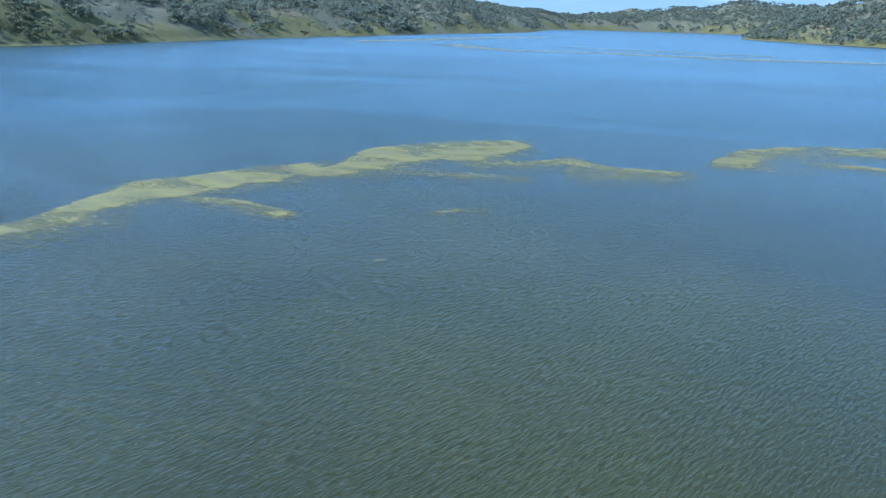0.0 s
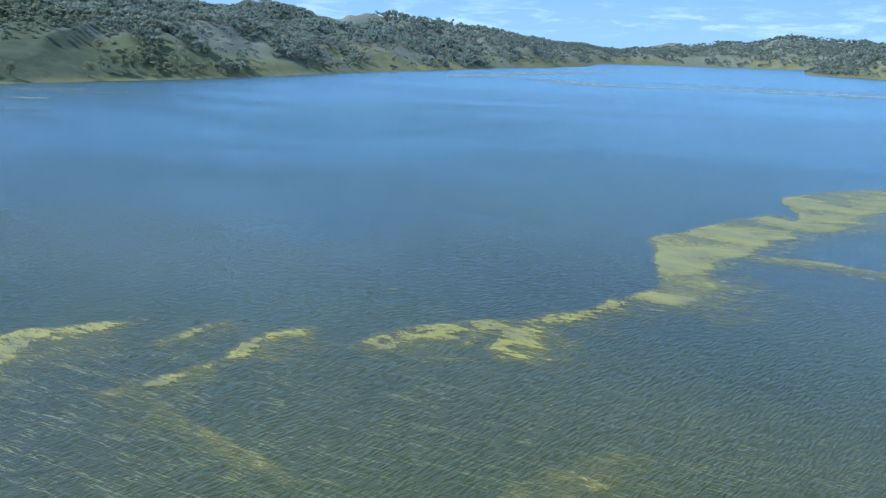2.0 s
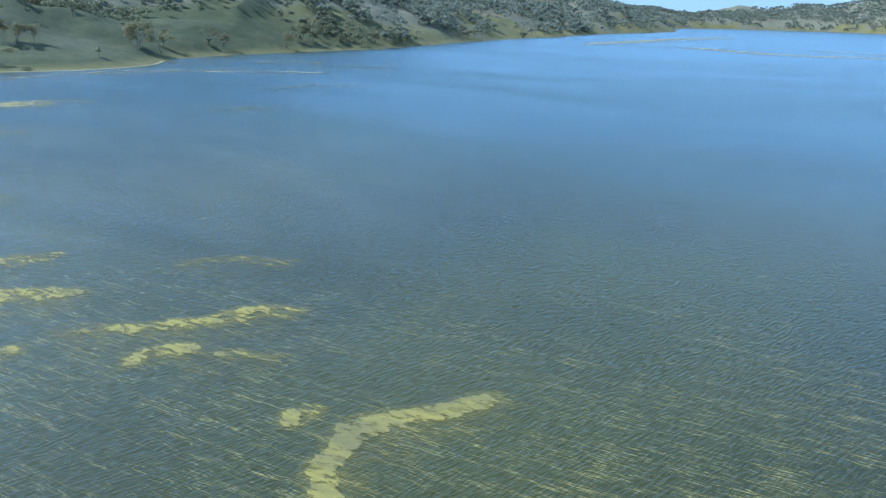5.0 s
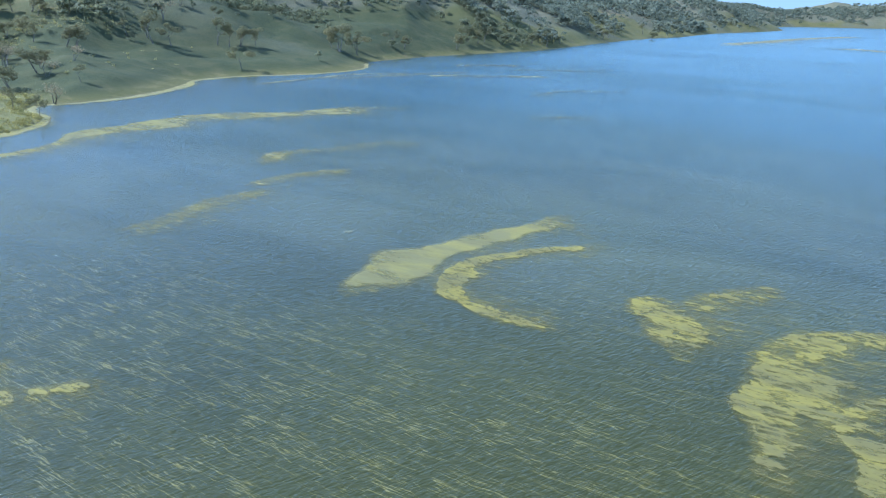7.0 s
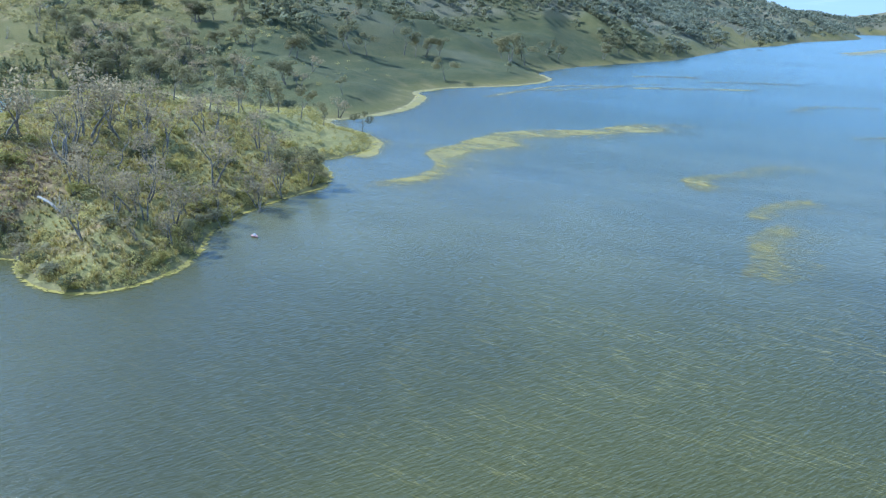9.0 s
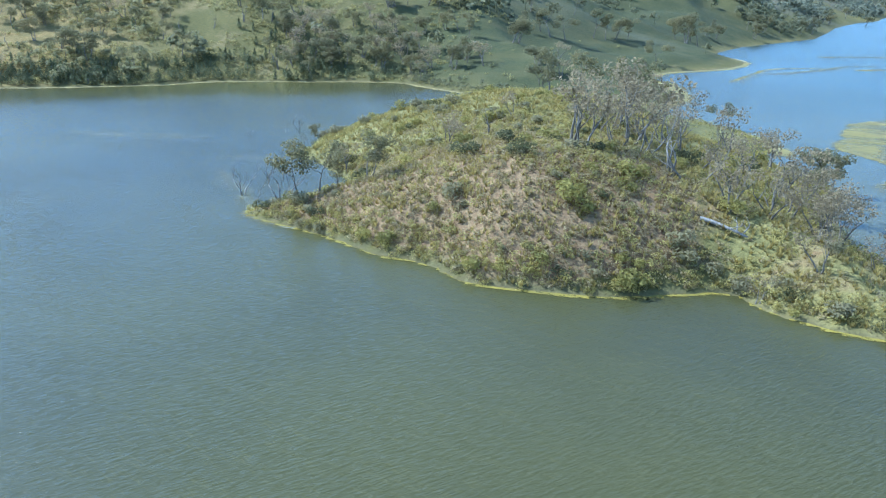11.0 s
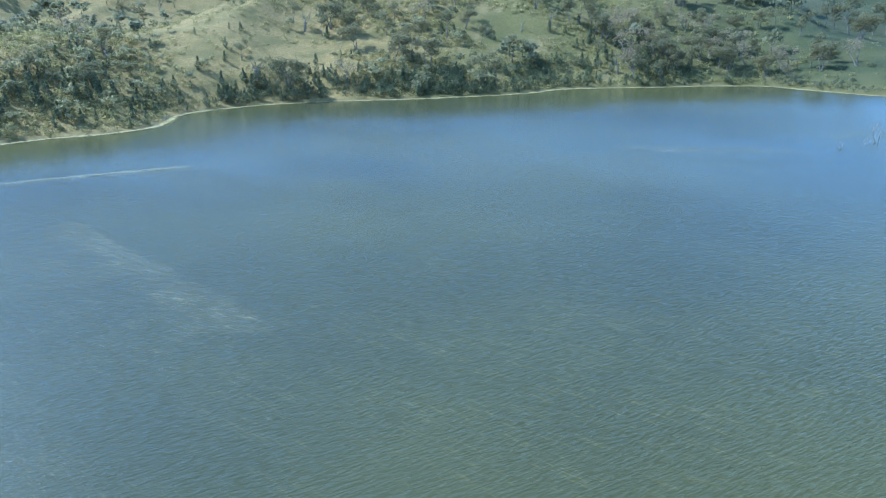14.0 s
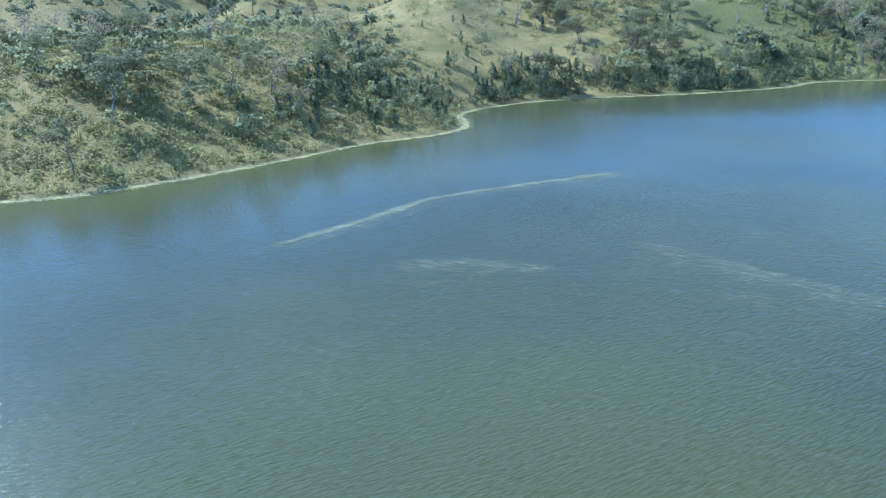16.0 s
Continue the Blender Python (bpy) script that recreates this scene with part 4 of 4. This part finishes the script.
# dead trees in the shallows
for x, y, h in ((-431.5, 58.5, 7.4), (-440.0, 63.0, 5.6), (-442.0, 73.0, 4.2), (-439.0, 73.0, 4.4), (-454.6, 108.7, 4.4), (-462.0, 101.6, 2.0), (-447.4, 96.8, 3.4), (-447.6, 108.2, 2.4), (-457.0, 107.0, 1.8), (-437.0, 61.0, 3.4),
                (-604.5, 108.0, 2.6), (-606.0, 112.0, 3.0), (-603.5, 101.0, 2.2), (-363.0, 66.0, 3.4), (-361.8, 63.0, 3.0)):
    stand(drowned, x, y, h, rng, True)


def scatter(n, x0, x1, y0, y1, keep, rng, low=0.25):
    """n places inside a rectangle, kept with the chance that keep(x, y, d, h) gives, d metres from the shore."""
    out = np.zeros((0, 2))
    gen = np.random.default_rng(rng.randrange(10 ** 6))
    while len(out) < n:
        x, y = gen.uniform(x0, x1, 6000), gen.uniform(y0, y1, 6000)
        h = height(x, y)
        d, _ = line_distance(x, y, main_line, True)
        ok = (h > low) & (gen.uniform(0, 1, 6000) < keep(x, y, d, h))
        out = np.vstack([out, np.stack([x[ok], y[ok]], -1)])
    return out[:n]


def off_headland(x, y):
    return ~inside(x, y, island_line)


# trees along the near hillside
def open_grass(x, y, d):
    """1 where the slope is left open: the spur above the western bank and the grass east of the headland."""
    spur_d, _ = line_distance(x, y, spur_line)
    return np.clip(step(34, 15, spur_d) + step(-455, -436, x) * step(80, 60, d) * step(520, 470, y), 0, 1)


def near_gum(x, y, d, h):
    wood = fbm(x / 55, y / 55, 61, 3)
    return off_headland(x, y) * (d < 150) * (0.25 + 0.75 * step(0.46, 0.62, wood)) * (1 - 0.96 * open_grass(x, y, d)) * step(3, 10, d)


spots = scatter(130, -745, -350, 20, 330, near_gum, rng)
for x, y in spots:
    kind = gums if rng.random() < 0.7 else (thin_gums if rng.random() < 0.75 else deads)
    stand(kind, x, y, rng.uniform(5.5, 9.5), rng, wide=1.15)


def near_pine(x, y, d, h):
    stand_of = np.exp(-((x + 622) ** 2 + (y - 96) ** 2) / 260) + step(20, 6, d) * step(-612, -604, x) * step(-525, -545, x) + 0.5 * np.exp(-((x + 505) ** 2 + (y - 205) ** 2) / 300)
    return off_headland(x, y) * np.clip(0.04 * (d < 50) + stand_of, 0, 1) * (0.3 + 0.7 * step(0.4, 0.55, fbm(x / 12, y / 12, 71, 2))) * step(-455, -520, x) * step(1.0, 3.0, d)


for x, y in scatter(280, -640, -450, 40, 260, near_pine, rng):
    stand(pines, x, y, rng.uniform(1.8, 4.2), rng, wide=rng.uniform(0.9, 1.3))


def thicket(x, y, d, h):
    return off_headland(x, y) * (d < 17) * step(-607, -600, x) * step(-462, -474, x) * step(0.40, 0.52, fbm(x / 13, y / 13, 73, 2) + 0.12 * step(9, 4, d))


def cypress_leaf(seed):
    me = cypress_parts(seed)[1][1]
    return [v.co.copy() for v in me.vertices][:480], [tuple(q.vertices) for q in me.polygons][:240]


p = scatter(620, -610, -455, 90, 225, thicket, rng)
many("cypress_thicket", [cypress_leaf(s) for s in (45, 46, 47)], p[:, 0], p[:, 1], [rng.uniform(1.4, 3.6) for _ in p], THICKET, "dense dark green cypress thicket along the shore", "thicket", rng,
     widths=[rng.uniform(1.0, 1.5) for _ in p])
p = scatter(150, -465, -398, 165, 215, lambda x, y, d, h: off_headland(x, y) * (d < 7), rng)
many("shore_thicket", [far_tree(s, 60) for s in (107, 108)] + [shrub_mesh(s, 60) for s in (109, 111)], p[:, 0], p[:, 1], [rng.uniform(0.8, 2.6) for _ in p], GUM_FAR, "dull green bushes along the cove's shore", "scrub", rng)

# groves on the open slope east of the headland
for x, y, n in ((-453.3, 203.0, 2), (-445.1, 209.7, 3), (-423.1, 191.8, 2), (-414.6, 200.8, 2), (-506.0, 198.0, 5), (-492.7, 198.5, 6), (-484.6, 206.1, 6), (-477.9, 219.3, 6), (-463.6, 214.0, 4), (-449.4, 208.6, 2), (-479.7, 236.2, 6), (-461.8, 238.5, 4),
                (-498.7, 227.2, 6), (-514.0, 221.1, 6), (-462.9, 203.0, 3), (-470.0, 262.0, 5), (-490.0, 258.0, 6)):
    for _ in range(n):
        stand(gums if rng.random() < 0.7 else thin_gums, x + rng.gauss(0, 5), y + rng.gauss(0, 4), rng.uniform(5.5, 8.5), rng, wide=1.3)
# large spreading gums, singly and in small groups, on the open grass
for x, y, h in ((-434, 229, 7.5), (-432, 233, 10), (-415, 179, 8), (-436, 270, 8), (-426, 273, 14), (-431, 277, 11), (-421, 278, 10), (-412, 302, 12.5), (-407, 303, 10), (-403, 306, 9.7), (-398, 311, 8.8), (-384, 270, 9.4), (-371, 354, 13.8), (-376, 357, 9),
                (-368, 376, 11.4), (-364, 366, 12), (-359, 412, 9.5), (-352, 420, 8), (-325, 489, 11.5), (-330, 482, 9), (-316, 506, 10.6), (-305, 517, 7.5), (-285, 553, 8.5), (-318, 496, 9), (-285, 561, 10), (-275, 571, 12), (-265, 605, 8), (-327, 462, 10.5),
                (-235, 741, 12), (-228, 752, 10), (-208, 836, 11), (-222, 773, 9), (-177, 915, 13), (-171, 849, 10)):
    stand(gums, x, y, h, rng, wide=1.25)
stand(thin_gums, -387, 163, 5.8, rng, wide=1.4)

# woods on the hills behind
wood_protos = [far_tree(s, 45) for s in range(80, 86)]
thin_protos = [far_tree(s, 20) for s in range(90, 95)]
far_protos = [far_tree(s, 15) for s in range(95, 100)]


def hill_wood(x, y, d, h):
    """Open grass with clumps of trees along the shore, closing to woodland higher up."""
    clumps = fbm(x / 38, y / 38, 63, 3)
    stands = fbm(x / 120, y / 120, 64, 3)
    upper = step(45, 150, d + 90 * (stands - 0.5)) * (0.35 + 0.65 * step(-480, -420, x))
    near = step(0.54, 0.64, clumps + 0.10 * (stands - 0.5)) + 0.035
    share = near * (1 - upper) * 0.8 + upper * (0.55 + 0.45 * step(0.36, 0.52, clumps))
    return off_headland(x, y) * (d < 450) * np.clip(share, 0, 1) * (1 - 0.96 * open_grass(x, y, d)) * step(4, 14, d) * (1 - 0.8 * step(-520, -575, x) * step(320, 240, y))


def wood(name, protos, n, box, sizes, keep):
    p = scatter(n, *box, keep, rng)
    # boxes reaching past y = 700 take the leaf colour with haze in it
    many(name, protos, p[:, 0], p[:, 1], [rng.uniform(*sizes) for _ in p], GUM_BANK if name == "bank_woodland" else (GUM_HAZED if box[3] > 700 else GUM_FAR), "dense dull-green gum woodland covering the hillside", "woodland", rng,
         widths=[rng.uniform(0.85, 1.35) for _ in p])


def bank_wood(x, y, d, h):
    return off_headland(x, y) * (d < 100) * step(0.36, 0.56, fbm(x / 45, y / 45, 66, 3) + 0.20 * step(-606, -625, x) * step(70, 40, d)) * (1 - 0.96 * open_grass(x, y, d)) * step(2, 6, d)


wood("bank_woodland", [far_tree(s, 110) for s in range(100, 106)], 420, (-730, -540, 15, 260), (2.4, 5.2), bank_wood)
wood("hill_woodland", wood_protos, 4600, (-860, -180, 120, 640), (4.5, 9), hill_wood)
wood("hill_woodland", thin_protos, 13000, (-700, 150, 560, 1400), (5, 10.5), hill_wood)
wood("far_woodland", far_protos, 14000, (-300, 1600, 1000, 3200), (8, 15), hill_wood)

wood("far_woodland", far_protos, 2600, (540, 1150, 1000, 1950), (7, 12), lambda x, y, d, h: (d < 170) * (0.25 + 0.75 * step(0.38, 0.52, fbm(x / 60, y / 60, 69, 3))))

# large gums, bare trees and a fallen tree on the western bank
for x, y, h in ((-651, 52, 10.6), (-642, 72, 11.4), (-655, 57, 8.5), (-647, 66, 9.0), (-667, 81, 8.0), (-700, 136, 8.3), (-671, 58, 7.5), (-660, 63, 9.0), (-593, 142, 8.5), (-562, 171, 10), (-688, 203, 9), (-573, 171, 8.5), (-540, 189, 8.4)):
    stand(gums, x, y, h, rng, wide=1.3)
for x, y, h in ((-632, 119, 7.4), (-635, 121, 6.0), (-601, 139, 7.0), (-594, 151, 7.6), (-588, 166, 7.5), (-568, 173, 6.8), (-631, 107, 6.0)):
    stand(deads, x, y, h, rng)

# scrub on the near hillside
scrub_protos = [shrub_mesh(s, 64, 0.095) for s in range(120, 126)]
thin_scrub = [shrub_mesh(s, 26, 0.15) for s in range(126, 130)]


def near_scrub(x, y, d, h):
    return off_headland(x, y) * (d < 110) * step(0.36, 0.56, fbm(x / 18, y / 18, 67, 3) + 0.2 * step(40, 8, d) + 0.3 * step(-600, -625, x) * step(60, 40, d)) * (0.2 + 0.8 * step(-440, -600, x)) * (1 - 0.85 * open_grass(x, y, d))


p = scatter(10500, -720, -400, 15, 300, near_scrub, rng)
many("hillside_scrub", thin_scrub, p[:, 0], p[:, 1], [rng.uniform(0.7, 2.0) for _ in p], HILL_SCRUB, "low grey-green scrub scattered over the hillside", "scrub", rng)

# shrubs and tussocks on the headland
def head_scrub(x, y, d, h):
    return inside(x, y, island_line) * (0.3 + 0.7 * step(0.4, 0.6, fbm(x / 8, y / 8, 68, 3))) * (1 - 0.5 * step(-390, -375, x)) * (np.hypot(x + 378, (y - 51.4) * 1.2) > 3.2)


for x, y in scatter(195, -447, -357, 39, 110, head_scrub, rng):
    z = seat(x, y, 0.1)
    ob = copy_thing(rng.choice(shrubs), pose(x, y, z, 0, 0, rng.uniform(0, 360)))
    s = rng.choice((rng.uniform(0.6, 1.2), rng.uniform(0.9, 1.7), rng.uniform(1.4, 2.3)))
    ob.scale = (s * 1.2, s * 1.2, s)
for x, y in scatter(70, -436, -357, 38, 100, lambda x, y, d, h: inside(x, y, island_line) * (line_distance(x, y, island_line, True)[0] < 3.2), rng):
    ob = copy_thing(rng.choice(shrubs), pose(x, y, seat(x, y, 0.15), 0, 0, rng.uniform(0, 360)))
    s = rng.uniform(0.9, 1.9)
    ob.scale = (s * 1.2, s * 1.2, s)
p = scatter(3100, -447, -357, 39, 165, head_scrub, rng)
q = np.array([rng.random() < 0.78 for _ in p])
for some, leaf, label in ((q, SHRUB_STUFF, "low yellow-green scrub over the headland"), (~q, HILL_SCRUB, "low grey-green scrub over the headland")):
    many("headland_scrub", scrub_protos, p[some, 0], p[some, 1], [rng.uniform(0.4, 1.3) for _ in p[some]], leaf, label, "scrub", rng)
p = scatter(1150, -447, -357, 38, 165, lambda x, y, d, h: inside(x, y, island_line) * (line_distance(x, y, island_line, True)[0] < 3.5), rng, 0.06)
many("shore_scrub", scrub_protos, p[:, 0], p[:, 1], [rng.uniform(0.5, 1.3) for _ in p], SHRUB_STUFF, "dense yellow-green scrub along the headland's waterline", "scrub", rng)
p = scatter(4600, -436, -357, 39, 90, lambda x, y, d, h: inside(x, y, island_line) * step(84, 66, y + 0.25 * (x + 397)) * (1 - 0.7 * step(-390, -374, x)), rng)
many("dry_clumps", thin_scrub, p[:, 0], p[:, 1], [rng.choice((rng.uniform(0.3, 0.6), rng.uniform(0.45, 1.0))) for _ in p], DRY_CLUMP, "small dry grey-brown clumps on bare red earth", "scrub", rng)
tuss = [tussock(s) for s in range(140, 146)]
p = scatter(11000, -447, -357, 39, 110, lambda x, y, d, h: inside(x, y, island_line) * 1.0, rng)
many("dry_grass_tussocks", tuss, p[:, 0], p[:, 1], [rng.uniform(0.35, 0.9) for _ in p], TUSSOCK, "dry straw-coloured grass tussocks on bare red earth", "grass", rng)

# the prototypes themselves take a place on the slope
for ob, (x, y) in zip(drowned, ((-607.5, 114.0), (-366.0, 57.5), (-364.5, 69.0))):
    ob.matrix_basis = pose(x, y, -0.3) @ Matrix.Diagonal((2.6, 2.6, 2.6, 1))
for i, ob in enumerate(gums + thin_gums + deads + pines + shrubs):
    x, y = -640 + 9.0 * i, 205 + 6 * (i % 5)
    s = 1.2 if ob in shrubs else (3.0 if ob in pines else 7.0)
    ob.matrix_basis = pose(x, y, seat(x, y), 0, 0, 40 * i) @ Matrix.Diagonal((s, s, s, 1))


# ---------------------------------------------------------------- things on the headland and the water
def fallen_log(ax, ay, bx, by, seed, label, wood, thick):
    v, f, tips = [], [], []
    r = random.Random(seed)
    za, zb = seat(ax, ay, 0.0), seat(bx, by, 0.0)
    path = [(ax + (bx - ax) * t, ay + (by - ay) * t + 0.12 * math.sin(5 * t), za + (zb - za) * t + 0.35 + 0.12 * math.sin(3.14 * t)) for t in np.linspace(0, 1, 9)]
    tube(v, f, path, [thick * (1 - 0.07 * i) for i in range(9)], 9)
    for t, way in ((5, (0.5, -1, 0.4)), (6, (0.7, 0.9, 0.5)), (7, (0.8, -0.6, 0.6))):
        bough(v, f, tips, r, path[t], way, 1.3, 0.09, 1, 5)
    return tagged(new("fallen_log", mesh_of("fallen_log", v, f, wood, True)), label, "log")


def float_on_water(x, y):
    hull_mat = plain_material("faded_red_hull", (0.42, 0.20, 0.16), (0.55, 0.32, 0.26), 0.5)
    top_mat = plain_material("white_paint", (0.36, 0.34, 0.33), (0.46, 0.43, 0.42), 0.5)
    root = tagged(new("small_boat"), "small white boat with a faded red hull", "boat")
    root.location = (x, y, 0.0)
    bm = bmesh.new()
    rings = []
    for t in np.linspace(-1, 1, 9):
        w = 0.34 * (1 - max(0, t) ** 2.2) ** 0.5 * (0.85 if t < -0.9 else 1) + 0.01
        rings.append([bm.verts.new((0.75 * t, w * c, z + 0.07 * max(0, t))) for c, z in ((1, 0.26), (0.8, 0.05), (0, -0.12), (-0.8, 0.05), (-1, 0.26))])
    for a, b in zip(rings, rings[1:]):
        for i in range(4):
            bm.faces.new((a[i], a[i + 1], b[i + 1], b[i]))
        bm.faces.new((a[4], a[0], b[0], b[4]))
    bm.faces.new(rings[0])
    bm.faces.new(list(reversed(rings[-1])))
    bmesh.ops.recalc_face_normals(bm, faces=bm.faces)
    me = bpy.data.meshes.new("hull")
    bm.to_mesh(me)
    me.materials.append(hull_mat)
    new("hull", me).parent = root
    bm = bmesh.new()
    bmesh.ops.create_cube(bm, size=1, matrix=Matrix.Translation((-0.05, 0, 0.40)) @ Matrix.Diagonal((0.62, 0.44, 0.30, 1)))
    for vert in bm.verts:
        if vert.co.z > 0.4:
            vert.co.x *= 0.75
            vert.co.y *= 0.8
    bmesh.ops.bevel(bm, geom=bm.edges[:], offset=0.05, segments=2, affect="EDGES")
    me = bpy.data.meshes.new("cabin")
    bm.to_mesh(me)
    me.materials.append(top_mat)
    new("cabin", me).parent = root
    root.rotation_euler = (0, 0, radians(-25))
    root.scale = (0.75, 0.75, 0.75)


fallen_log(-380.2, 53.2, -375.6, 51.8, 3, "bleached fallen tree trunk lying on the slope", BLEACHED, 0.24)
fallen_log(-637.0, 79.0, -633.0, 76.0, 8, "pale fallen tree with bare branches among the bank scrub", DEAD, 0.17)
float_on_water(-356.5, 61.5)


# ---------------------------------------------------------------- distant clouds low over the far hills
def cloud_bank():
    k = Mat("distant_sky")
    n = k.noise(0.0075, 6, 0.6, k.where((0.42, 0.42, 2.4)), 0.4)
    geo = k.n.new("ShaderNodeNewGeometry")
    z = k.n.new("ShaderNodeSeparateXYZ")
    k.l.new(geo.outputs["Position"], z.inputs[0])
    low = k.span(z.outputs["Z"], 120.0, 190.0)
    high = k.span(z.outputs["Z"], 230.0, 400.0, 1.0, 0.12)
    puff = k.math("MULTIPLY", k.math("MULTIPLY", k.span(n, 0.46, 0.68), low), k.math("MULTIPLY", high, 0.7))
    air = k.mix(k.span(z.outputs["Z"], 60.0, 700.0), (0.27, 0.325, 0.355), (0.175, 0.250, 0.315))
    emit = k.n.new("ShaderNodeEmission")
    k.l.new(k.mix(puff, air, (0.44, 0.46, 0.48)), emit.inputs["Color"])
    k.l.new(emit.outputs[0], k.out.inputs["Surface"])
    turns = [radians(a) for a in range(-60, 49, 4)]
    verts = [(4600 * math.sin(a) - 100, 4600 * math.cos(a), h) for h in (-20, 400) for a in turns]
    m = len(turns)
    ob = link("backdrop", verts, [(i, i + 1, m + i + 1, m + i) for i in range(m - 1)], k.m)
    ob.visible_shadow = False
    tagged(ob, "hazy blue sky with low white cloud streaks beyond the hills", "sky", kind="structure")


cloud_bank()
